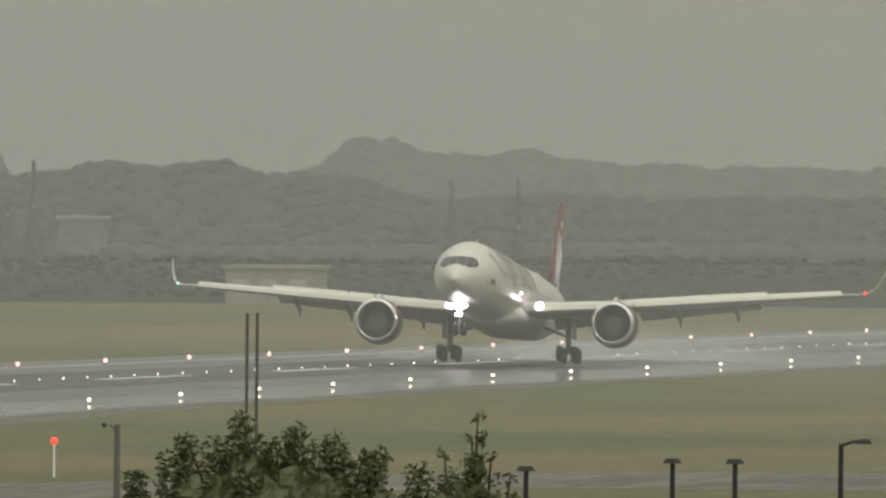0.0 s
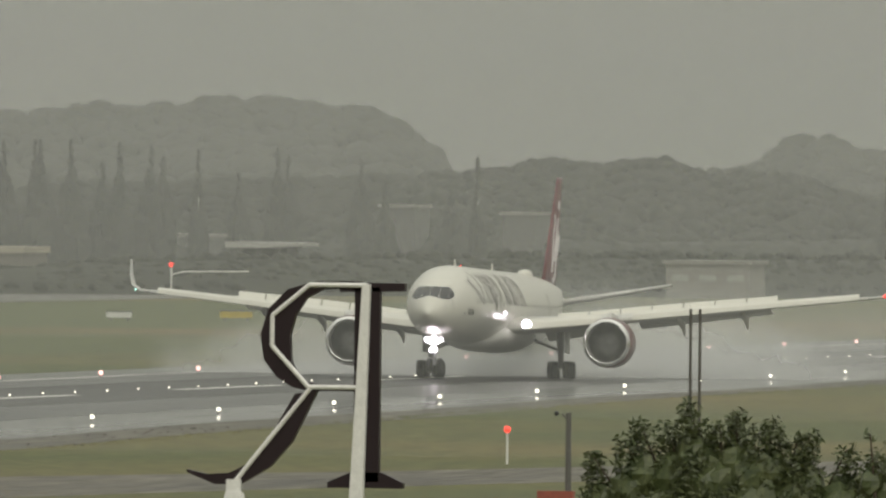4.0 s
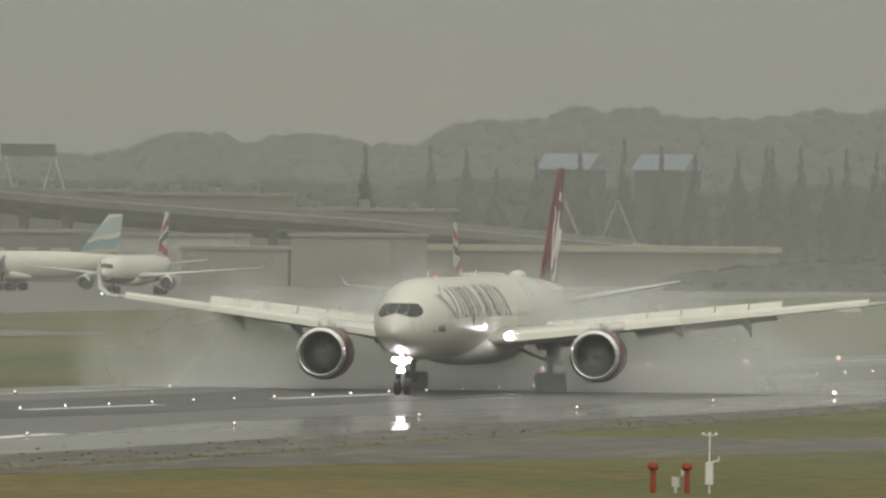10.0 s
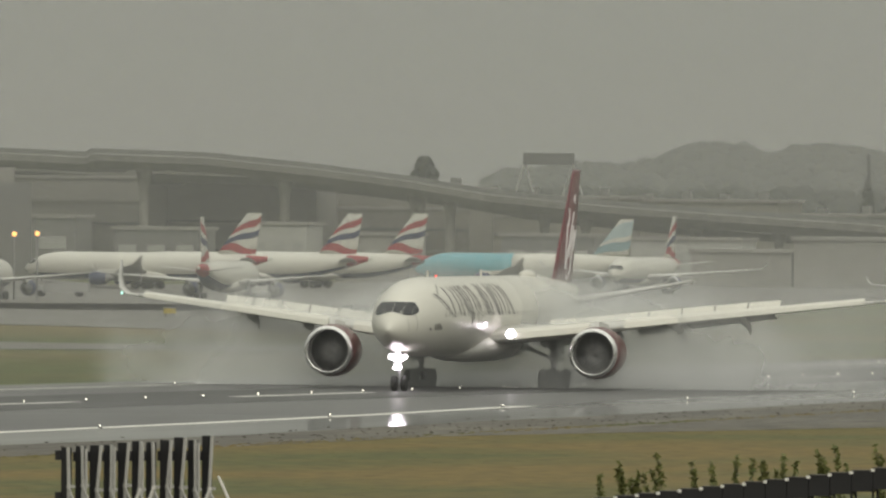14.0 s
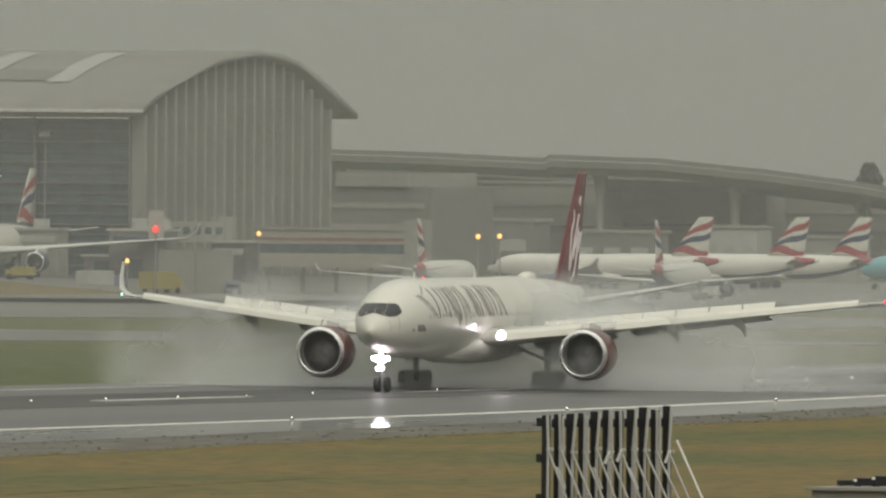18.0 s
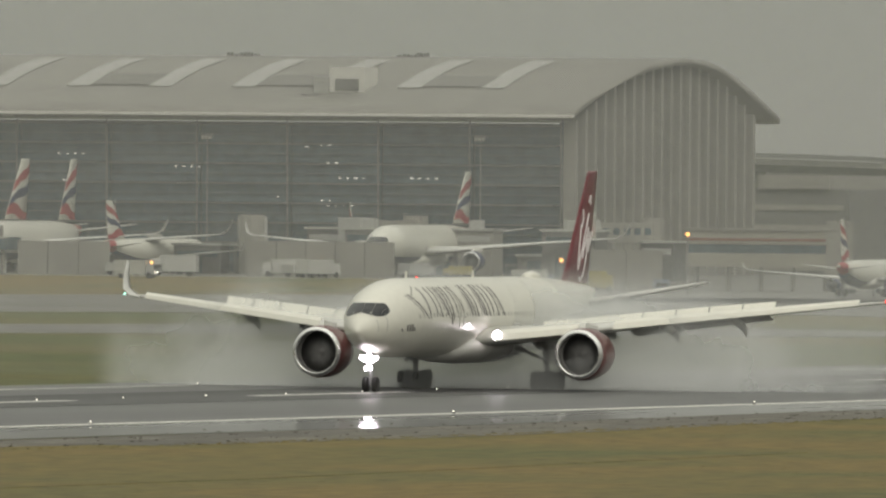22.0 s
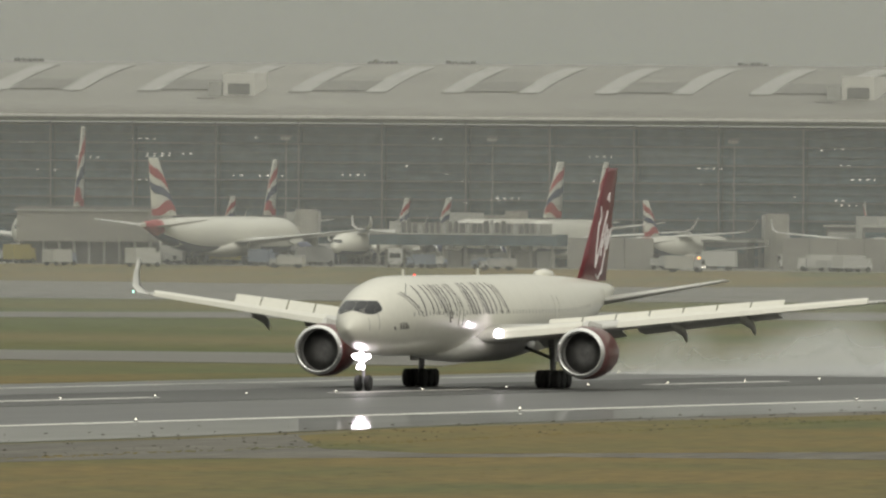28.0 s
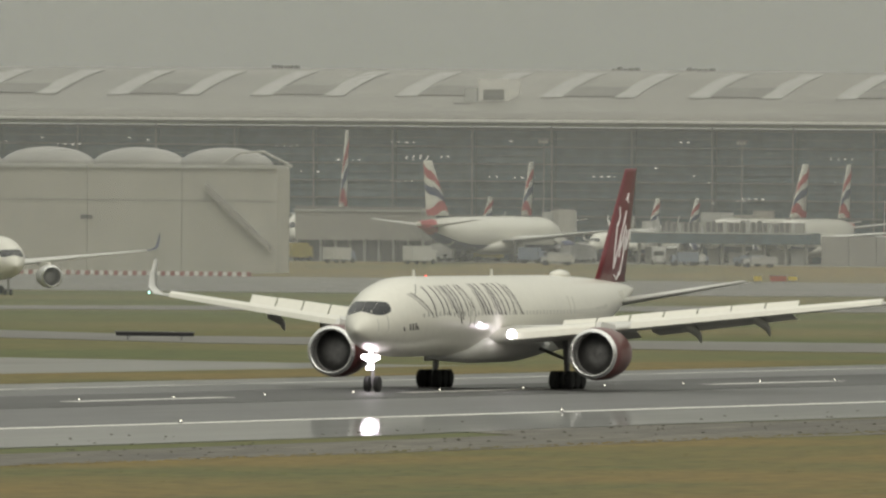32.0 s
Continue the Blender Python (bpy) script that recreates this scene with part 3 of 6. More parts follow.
        for ey, ex, ez, er, el in c["engines"]:
            n = 32 if hero else 18
            ey *= side
            prof = [(0, 0.94), (0.10, 1.0), (0.9, 1.06), (2.2, 1.06), (3.6, 0.95), (4.4, 0.84)]
            eng = part("engine", Geo().loft([ [(ex - d * el, ey + q * er * math.sin(a), ez + q * er * math.cos(a)) for a in (math.tau * k / n for k in range(n))] for d, q in prof], caps=False), c["cowl"], root, c["cowl_label"], True)
            lip = [(0.0, 0.94), (-0.10, 0.90), (-0.12, 0.87), (0.02, 0.83), (0.5, 0.82)]
            part("inlet_lip", Geo().loft([[(ex - d * el, ey + q * er * math.sin(a), ez + q * er * math.cos(a)) for a in (math.tau * k / n for k in range(n))] for d, q in [(0.10, 1.003)] + lip], caps=False), STEEL, eng, "polished metal inlet lip", True)
            part("inlet_duct", Geo().loft([[(ex - d * el, ey + q * er * math.sin(a), ez + q * er * math.cos(a)) for a in (math.tau * k / n for k in range(n))] for d, q in ((0.5, 0.82), (1.25, 0.84), (1.3, 0.3))], caps=False), DARK, eng, "dark inlet duct", True)
            part("fan", Geo().loft([[(ex - d * el, ey + q * er * math.sin(a), ez + q * er * math.cos(a)) for a in (math.tau * k / n for k in range(n))] for d, q in ((0.95, 0.02), (1.1, 0.16), (1.15, 0.24), (1.16, 0.84))]), FAN, eng, "dark fan disc with spinner", True)
            part("exhaust_cone", Geo().loft([[(ex - d * el, ey + q * er * math.sin(a), ez + q * er * math.cos(a)) for a in (math.tau * k / 16 for k in range(16))] for d, q in ((3.2, 0.80), (4.5, 0.62), (5.4, 0.45), (6.3, 0.1))]), GEAR, eng, "", True)
            p = on_wing(abs(ey) / h, 0.35, 0)
            part("pylon", Geo().loft([[(ex - 1.0 * el, ey - 0.22, ez + er * 1.0), (ex - 1.0 * el, ey + 0.22, ez + er * 1.0), (ex - 4.8 * el, ey + 0.22, ez + er * 0.6), (ex - 4.8 * el, ey - 0.22, ez + er * 0.6)],
                                      [(ex - 1.6 * el, ey - 0.12, ez + er * 1.28), (ex - 1.6 * el, ey + 0.12, ez + er * 1.28), (p.x, ey + 0.22, p.z + 0.1), (p.x, ey - 0.22, p.z + 0.1)]]), WHITE if not hero else WING, root)
        # stabilizer
        sx, sz, sh, sc, ss = c["stab"]
        rows = [airfoil(sx, side * 0.4, sz, sc, 0.09), airfoil(sx - ss, side * sh, sz + c["stab_rise"], sc * 0.38, 0.08)]
        part("stabilizer_" + sn, Geo().loft(rows if side > 0 else [q[::-1] for q in rows]), WING, root, "", True)
        # main gear
        gy, gx, wr = c["gear"]
        leg = part("main_gear", Geo().tube([(gx, side * (gy - 0.2), zc - r * 0.3), (gx, side * gy, wr * 1.1)], [0.32 * wr / 0.65, 0.2 * wr / 0.65], 8), GEAR, root)
        if hero:
            part("brace", Geo().tube([(gx, side * (gy - 3.0), zc - r * 0.75), (gx, side * gy, 2.2)], 0.14, 6), GEAR, leg)
            part("gear_door", Geo().box(gx - 1.3, gx + 1.3, side * (gy + 0.45) - 0.05, side * (gy + 0.45) + 0.05, 2.0, zc - r * 0.35), WING, leg)
        for dx in (c["bogie"]):
            for dy in (-0.62, 0.62):
                y = side * gy + dy * wr / 0.68
                part("tyre", Geo().loft([[(gx + dx + q * wr * math.sin(a), y + w * wr, wr + q * wr * math.cos(a)) for a in (math.tau * k / 20 for k in range(20))] for w, q in ((-0.36, 0.6), (-0.36, 0.86), (-0.25, 1.0), (0.25, 1.0), (0.36, 0.86), (0.36, 0.6))]), TYRE, leg, "", True)
    nx, nr = c["nose_gear"]
    leg = part("nose_gear", Geo().tube([(nx, 0, zc - r * 0.8), (nx, 0, nr)], [0.16, 0.12], 8), GEAR, root)
    for dy in (-0.38, 0.38):
        part("tyre", Geo().loft([[(nx + q * nr * math.sin(a), dy + w * nr, nr + q * nr * math.cos(a)) for a in (math.tau * k / 18 for k in range(18))] for w, q in ((-0.33, 0.6), (-0.33, 0.86), (-0.22, 1.0), (0.22, 1.0), (0.33, 0.86), (0.33, 0.6))]), TYRE, leg, "", True)
    # fin
    fx, fz, ft, fc, fs = c["fin"]

    def fin_ring(u, grow=0.0, a=0.0, b=1.0):
        """A level cut through the fin at the fraction u of its height, between chord fractions a and b."""
        x, k, z = fx - fs * u, fc * (1 - 0.62 * u), fz + (ft - fz) * u
        t = FT * k + grow
        prof = [(0.0, 0.12), (0.15, 0.8), (0.4, 1.0), (0.7, 0.65), (1.0, 0.06)]
        left = [(x - k * (a + (b - a) * q), t * w * 0.9 + grow) for q, w in prof]
        return [(px, py, z) for px, py in left] + [(px, -py, z) for px, py in reversed(left)]

    part("fin", Geo().loft([fin_ring(u) for u in (0, 0.25, 0.5, 0.75, 0.97, 1.0)]), c["fin_mat"], root, c["fin_label"], True)
    for u0, u1, slant, mat, what in c.get("stripes", ()):
        rows = []
        for q in range(7):
            a = q / 6
            w = slant * (a - 0.5) + 0.05 * math.sin(a * 5.5)
            rows.append((a, u0 + w, u1 + w * 1.0))
        g = Geo()
        for sgn in (1, -1):
            def place(a, u):
                u = min(max(u, 0.0), 0.985)
                x, k, z = fx - fs * u, fc * (1 - 0.62 * u), fz + (ft - fz) * u
                prof_w = float(np.interp(a, (0, 0.15, 0.4, 0.7, 1.0), (0.12, 0.8, 1.0, 0.65, 0.06)))
                return (x - k * a, sgn * (FT * k * prof_w * 0.9 + 0.04), z)
            for (a0, p0, q0), (a1, p1, q1) in zip(rows[:-1], rows[1:]):
                g.sheet([place(a0, p0), place(a1, p1), place(a1, q1), place(a0, q0)])
        part("fin_stripe", g, mat, root, what)
    if c.get("fin_cap"):
        part("fin_leading_edge", Geo().loft([fin_ring(u, 0.02, -0.01, 0.07) for u in (0.3, 0.6, 0.97)]), PALE, root, "pale leading edge of the fin")
    return root


JET_DIM = dict(len=70.1, r=2.96, zc=5.58, nose=36.6, span=65.0, wing_x=12.0, wing_z=3.75, chord=12.8, rise=12.2, winglet=2.6, rake=1.5,
               engines=[(10.4, 10.4, 2.8, 1.9, 1.15)], cowl=COWL, cowl_label="dark red engine cowling", stab=(-26.6, 6.3, 9.4, 6.6, 5.2), stab_rise=1.75,
               gear=(5.3, 0.3, 0.69), bogie=(-1.45, 0.0, 1.45), nose_gear=(32.35, 0.6), fin=(-23.7, 8.0, 16.85, 8.0, 8.0), fin_mat=RED, fin_label="dark red tail fin")
jet = airliner(JET_DIM, pose(-1973, 0, 0.1), "white widebody airliner with dark red tail landing on the wet runway", name="landing_airliner", hero=True)

# lamps of the landing aircraft
def glow(name, p, rad, mat, parent, label):
    return part(name, Geo().ball(p, rad, 12, 8), mat, parent, label, True)


# oversized lamp balls, several on the nose gear, stand in for glare
for ly, lz, lr in ((0.56, 2.6, 0.22), (-0.54, 2.62, 0.22), (0.24, 2.5, 0.3), (-0.26, 2.55, 0.3), (0.02, 2.85, 0.16), (-0.02, 2.15, 0.16)):
    glow("landing_light", (32.95, ly, lz), lr * 0.8, LAMP, jet, "glowing landing light on the nose gear")
glow("taxi_light", (32.95, 0.1, 1.85), 0.18, LAMP, jet, "glowing taxi light on the nose gear")
glow("taxi_light", (32.95, -0.2, 1.8), 0.15, LAMP, jet, "glowing taxi light on the nose gear")
glow("wing_root_light", (10.4, 3.95, 4.2), 0.36, LAMP, jet, "glowing lamp in the wing root")
glow("wing_root_light", (10.4, -3.95, 4.2), 0.36, LAMP, jet, "glowing lamp in the wing root")
glow("side_light", (15.2, 2.98, 5.0), 0.15, LAMP_SMALL, jet, "small glowing lamp on the fuselage side")
glow("navigation_light", (-6.2, 30.6, 6.95), 0.17, RED_GLOW, jet, "red navigation light at the wing tip")
glow("navigation_light", (-6.2, -30.6, 6.95), 0.09, GREEN_GLOW, jet, "small green navigation light at the wing tip")
glow("beacon", (19.5, 0, 8.62), 0.09, RED_GLOW, jet, "small red beacon on the roof")
part("antenna_fairing", Geo().loft([ring(-14.6 + d, w * 0.5, h * 0.4, 8.55, 12) for d, w, h in ((1.7, 0.2, 0.2), (1.2, 1.0, 0.9), (0, 1.3, 1.15), (-1.2, 1.0, 0.9), (-1.7, 0.2, 0.2))]), WHITE, jet, "white domed antenna fairing", True)
for ax, az in ((22.5, 8.55), (3.0, 8.55)):
    part("blade_antenna", Geo().box(ax - 0.35, ax + 0.35, -0.04, 0.04, az - 0.2, az + 0.55, 0.55), WHITE, jet)


def hull(x, angle, out=0.03):
    """A place on the jet's skin at x, the angle in degrees up from its left flank."""
    rr, zz = body_section(JET_DIM, (JET_DIM["nose"] - x) / JET_DIM["len"])
    a = radians(angle)
    return Vector((x, (rr + out) * math.cos(a), zz + (rr * 1.02 + out) * math.sin(a)))


def stroke(name, path, width, mat, parent, label=""):
    """A painted stroke on the left flank through (x, angle) places."""
    g = Geo()
    rows = [[hull(x - width / 2, a), hull(x + width / 2, a), hull(x + width / 2, a, -0.02), hull(x - width / 2, a, -0.02)] for x, a in path]
    return part(name, g.loft(rows), mat, parent, label)


# slanting title strokes, thick and thin: (x at the foot, foot and head angles, lean, width, hook)
for fx, a0, a1, lean, w, hook in ((30.2, 36, 56, -2.0, 0.16, 0), (28.0, 0, 44, 2.6, 0.2, 0.25), (27.2, 0, 50, 0.7, 0.30, 0), (25.4, 4, 50, 1.0, 0.26, 0), (24.3, 2, 50, 0.9, 0.20, 0), (23.0, 4, 50, 0.9, 0.30, 0.4), (21.9, -10, 50, 0.9, 0.26, 0.5), (21.2, -4, 52, 0.8, 0.34, 0), (20.0, 0, 50, 0.8, 0.26, 0),
                                  (18.5, 0, 52, 1.3, 0.18, 0.2), (16.6, 2, 40, 0.4, 0.2, 0.5), (15.6, 2, 54, 1.1, 0.30, 0.2), (14.7, 2, 54, 1.0, 0.24, 0), (13.4, 2, 42, 0.4, 0.2, 0.5), (12.6, 2, 54, 1.0, 0.30, 0.2), (11.6, 2, 54, 1.1, 0.24, 0), (10.5, 2, 54, 1.0, 0.28, 0), (9.3, 2, 54, 0.9, 0.22, 0), (8.2, 2, 50, 0.9, 0.22, 0.6)):
    path = [(5.0 + (fx - 8.2) * 1.10 + lean * k - hook * (1 - k) ** 3, a0 + (a1 - a0) * k) for k in (0, 0.15, 0.35, 0.6, 0.8, 1.0)]
    stroke("title_stroke", path, w * 0.58, TITLE, jet, "slate-grey painted title stroke")
    if hook:
        stroke("title_shade", [(px + 0.5, a) for px, a in path[1:]], w * 1.3, TITLE_PALE, jet, "pale grey shade of a title stroke")
for i in range(5):
    stroke("name_stroke", [(31.6 - 0.42 * i - (0.5 if i else 0) + 0.2 * k, -17 + (6 if i in (0, 4) else 11) * k) for k in (0, 0.5, 1.0)], 0.16, TITLE, jet, "small painted name stroke")
# cabin windows and doors
for i in range(56):
    wx = 28.5 - 0.87 * i
    stroke("cabin_window", [(wx, 1.5), (wx, 7.5)], 0.22, WINDOW_SHADE, jet)
for dx in (34.4, 17.0, -8.6, -26.5):
    for w in (-0.55, 0.55):
        stroke("door_seam", [(dx + w, -14 + 7 * k) for k in range(7)], 0.05, UNDER, jet)
# script strokes on the fin
def fin_place(u, a, out=0.06):
    fx, fz, ft, fc, fs = JET_DIM["fin"]
    x, k, z = fx - fs * u, fc * (1 - 0.62 * u), fz + (ft - fz) * u
    w = float(np.interp(a, (0, 0.15, 0.4, 0.7, 1.0), (0.12, 0.8, 1.0, 0.65, 0.06)))
    return Vector((x - k * a, FT * k * w * 0.9 + out, z))


for path in ([(0.52, 0.25), (0.30, 0.36), (0.12, 0.45)], [(0.12, 0.45), (0.35, 0.52), (0.62, 0.60)], [(0.42, 0.50), (0.30, 0.58), (0.22, 0.60)], [(0.30, 0.60), (0.42, 0.66), (0.50, 0.70)], [(0.40, 0.70), (0.25, 0.76), (0.06, 0.72)],
             [(0.46, 0.78), (0.36, 0.80), (0.28, 0.84)], [(0.28, 0.84), (0.40, 0.90), (0.46, 0.93)], [(0.66, 0.18), (0.58, 0.30), (0.50, 0.30)], [(0.70, 0.62), (0.78, 0.55), (0.72, 0.48)], [(0.10, 0.72), (0.02, 0.62), (0.06, 0.52)]):
    part("fin_script_stroke", Geo().tube([fin_place(u, a) for u, a in path], 0.065, 5), PALE, jet, "white script stroke on the fin")



# ---- far woods and hills ----
HAZY_LEAF = two_tone("dark_woodland_leaf", (0.015, 0.018, 0.011), (0.021, 0.024, 0.014), 0.05, 0.3, 0.5, fine=0.3, grain=0.12, bump=0.0)
CONIFER = two_tone("dark_conifer_leaf", (0.017, 0.020, 0.014), (0.028, 0.032, 0.021), 0.3, 0.3, 0.5, fine=1.2, grain=0.15, bump=0.0)
WALL = material("pale_cladding", (0.42, 0.42, 0.39), 0.6, vary=0.12, scale=0.1, fine=1.0)
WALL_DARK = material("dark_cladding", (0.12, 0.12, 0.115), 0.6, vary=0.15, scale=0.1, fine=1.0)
BEAM = material("weathered_concrete", (0.27, 0.262, 0.235), 0.8, vary=0.15, scale=0.1, fine=1.0, bump=0.1)
# far hangars: walls toned like the wood, roof blue greyed to imitate haze
WOOD_TONED = material("wood_toned_wall", (0.045, 0.05, 0.04), 0.7, vary=0.1)
BLUE_ROOF = material("greyed_blue_roof", (0.13, 0.17, 0.22), 0.5, vary=0.1, scale=0.1)
PANE = material("dark_facade_glass", (0.080, 0.112, 0.127), 0.2, vary=0.35, scale=0.05, fine=0.5)
PANE_LIGHT = material("pale_facade_glass", (0.110, 0.140, 0.152), 0.2, vary=0.3, scale=0.05, fine=0.5)
ROOF = material("grey_standing_seam_roof", (0.225, 0.218, 0.195), 0.5, 0.1, vary=0.22, scale=0.06, fine=0.8, stretch=(1.5, 0.25, 1))
SKYLIGHT = material("pale_skylight_glazing", (0.305, 0.30, 0.28), 0.35, vary=0.08, scale=0.2)
MULLION = material("grey_facade_ledge", (0.17, 0.17, 0.16), 0.5, vary=0.1, scale=0.3)
BAR_WHITE = material("white_barrier_block", (0.6, 0.59, 0.55), 0.6, vary=0.15)
FIN = material("pale_facade_fin", (0.36, 0.36, 0.34), 0.5, vary=0.1, scale=0.3)


def tuft(g, c, r, tall=1.0, n=6, m=4, rough=0.2):
    """An uneven clump of foliage."""
    c = Vector(c)
    rings = []
    for i in range(m + 1):
        t = math.pi * (0.04 + 0.92 * i / m)
        rings.append([c + Vector((math.sin(t) * math.cos(a), math.sin(t) * math.sin(a), -math.cos(t) * tall)) * r * random.uniform(1 - rough, 1 + rough * 0.8) for a in (math.tau * (k + 0.4 * random.random()) / n for k in range(n))])
    g.loft(rings)


def wood(name, table, deep, count, size, label, mat=HAZY_LEAF):
    """A wood along a table of (x, y, height), many crowns deep."""
    g = Geo()
    ys = [p[1] for p in table]
    for i in range(count):
        y = random.uniform(ys[0], ys[-1])
        x = float(np.interp(y, ys, [p[0] for p in table]))
        top = float(np.interp(y, ys, [p[2] for p in table]))
        back = random.random()
        r = size * random.uniform(0.6, 1.3)
        z = top * (1 - (1 - back) ** 1.6 * 0.75) - r * random.uniform(0.7, 1.0)
        tuft(g, (x - back * deep, y - back * deep * 0.23, max(z, 1.0)), r, random.uniform(0.65, 0.95), 8, 6, 0.08)
    # the ground of the wood
    rows = [[(x + 5 - deep * d, y - 0.23 * deep * d, h * k - (k == 0)) for d, k in ((0, 0), (0.3, 0.35), (0.8, 0.78), (1.0, 0.82), (1.3, 0))] for x, y, h in table]
    g.loft(rows, closed=False, caps=False)
    return tagged(part(name, g, mat, None, "", True), label, "trees", kind="stuff")


random.seed(11)
wood("distant_wooded_hill", [(-3120, -721.9, 19.2), (-3120, -697.1, 20.6), (-3120, -684.7, 21.1), (-3120, -677.3, 24.3), (-3120, -669.9, 25.9), (-3120, -663.1, 25.6), (-3120, -660.0, 23.3), (-3120, -652.6, 24.2), (-3120, -647.7, 25.9), (-3120, -641.5, 25.0), (-3120, -635.4, 23.5), (-3120, -623.1, 22.4), (-3120, -616.9, 23.0), (-3120, -612.1, 27.2), (-3120, -603.5, 28.4), (-3120, -591.3, 29.1), (-3120, -586.4, 30.9), (-3120, -581.6, 31.9), (-3120, -578.5, 29.2), (-3120, -573.0, 31.4), (-3120, -568.2, 31.1), (-3120, -563.3, 29.3), (-3120, -549.9, 29.2), (-3120, -537.8, 30.1), (-3120, -525.7, 31.1), (-3120, -518.7, 30.2), (-3120, -512.8, 31.2), (-3120, -500.9, 32.1), (-3120, -489.1, 32.5), (-3120, -482.0, 32.0), (-3120, -479.6, 30.3), (-3120, -471.3, 30.9), (-3120, -465.4, 29.2), (-3120, -460.7, 25.2), (-3120, -455.9, 21.8), (-3120, -453.5, 18.4), (-3120, -446.8, 13.8), (-3120, -394.4, 18.7), (-3120, -386.5, 19.9), (-3120, -383.1, 22.7), (-3120, -378.6, 25.7), (-3120, -373.0, 26.4), (-3120, -369.6, 23.9), (-3120, -366.1, 22.5), (-3120, -358.2, 22.1), (-3120, -342.4, 23.6), (-3120, -340.2, 21.6), (-3120, -330.0, 20.9), (-3120, -322.4, 20.4), (-3120, -296.3, 20.1), (-3120, -240.5, 20.6)], 150, 3600, 3.2, "wooded hill far off in the rain haze")
wood("far_wood", [(-2480, -372.0, 13.7), (-2480, -353.5, 14.8), (-2480, -344.2, 15.7), (-2480, -333.2, 15.6), (-2480, -321.2, 16.4), (-2480, -307.4, 16.9), (-2480, -296.4, 17.9), (-2480, -289.1, 19.6), (-2480, -284.5, 19.1), (-2480, -279.9, 18.5), (-2480, -274.4, 19.5), (-2480, -270.8, 20.4), (-2480, -266.2, 18.4), (-2480, -261.6, 17.6), (-2480, -257.1, 17.5), (-2480, -247.0, 17.5), (-2480, -244.8, 15.7), (-2480, -234.3, 13.3), (-2480, -220.7, 15.0), (-2480, -211.6, 14.6), (-2480, -201.0, 14.3), (-2480, -171.0, 14.6), (-2480, -135.2, 14.4)], 60, 2600, 2.2, "belt of mixed trees beyond the airfield")
wood("hedge_belt", [(-2282, -342.5, 7.2), (-2294, -324.9, 8.0), (-2319, -291.8, 6.7), (-2336, -267.5, 8.5), (-2359, -242.9, 7.7), (-2381, -205.9, 8.8), (-2385, -126.7, 9.4)], 20, 800, 1.3, "dark hedge and scrub along the airfield boundary")
wood("far_wood_by_the_flyover", [(-2462, -583.5, 14.4), (-2525, -458.4, 15.2), (-2541, -442.1, 16.3), (-2560, -407.3, 13.4), (-2573, -389.5, 15.2), (-2592, -364.8, 13.9), (-2600, -348.4, 14.7), (-2612, -331.9, 12.6)], 60, 1100, 2.6, "belt of trees behind the flyover")


SCRUB = two_tone("hazy_scrub_leaf", (0.018, 0.021, 0.012), (0.028, 0.032, 0.018), 0.05, 0.3, 0.5, fine=0.3, grain=0.15, bump=0.0)
wood("boundary_scrub", [(-2004, -266.6, 2.5), (-2017, -251.2, 4.9), (-2033, -234.6, 5.7), (-2052, -213.6, 5.9), (-2076, -187.3, 6.4), (-2098, -161.2, 6.2), (-2103, -131.8, 6.8), (-2105, -92.2, 6.8), (-2107, -52.6, 7.1)], 24, 1300, 0.9, "belt of scrub along the airfield boundary", SCRUB)


def poplar(y, x, h, wide):
    t = thing("poplar", "tall narrow dark conifer in the haze", "tree", "tall narrow trees", at=pose(x, y, 0))
    part("trunk", Geo().tube([(0, 0, 0), (0, 0, h * 0.5), (0, 0, h * 0.9)], [0.3, 0.2, 0.05], 6), BEAM, t)
    g = Geo()
    for k in range(40):
        u = (k + random.random()) / 40
        rr = wide * (0.35 + 0.65 * math.sin(math.pi * (0.15 + 0.8 * u) ** 0.8)) * (1.1 - u)
        a = random.random() * math.tau
        tuft(g, (rr * 0.5 * math.cos(a), rr * 0.5 * math.sin(a), h * (0.12 + 0.86 * u)), max(0.35, rr * 0.7), 1.9)
    part("crown", g, CONIFER, t)


for x, y, h in ((-2266, -341.9, 22.5), (-2269, -336.9, 21.5), (-2271, -331.9, 20.0), (-2275, -327.2, 20.9), (-2278, -322.5, 21.2), (-2288, -314.5, 17.9), (-2294, -306.5, 19.2), (-2300, -296.4, 16.8), (-2303, -291.8, 20.5), (-2311, -280.9, 18.5), (-2237, -376.3, 20.7), (-2245, -368.1, 20.9), (-2249, -364.1, 20.4), (-2256, -360.8, 17.4), (-2262, -355.0, 19.2), (-2263, -349.4, 20.2), (-2281, -322.2, 21.2), (-2284, -318.1, 21.2), (-2288, -311.7, 21.2), (-2292, -308.2, 20.5)):
    poplar(y, x + random.uniform(-3, 3), h, random.uniform(2.4, 3.3))
for x, y, h, w in ((-2297, -302.1, 19.9, 1.9), (-2305, -290.2, 19.2, 2.3), (-2314, -277.4, 15.7, 2.3), (-2319, -268.3, 14.1, 2.8), (-2323, -265.2, 19.0, 1.6), (-2367, -211.3, 16.8, 1.5), (-2367, -201.1, 17.0, 1.6)):
    poplar(y, x, h, w)

# ---- low buildings beyond the airfield ----
DIM = material("dim_depot_wall", (0.20, 0.19, 0.16), 0.7, vary=0.12, scale=0.1)


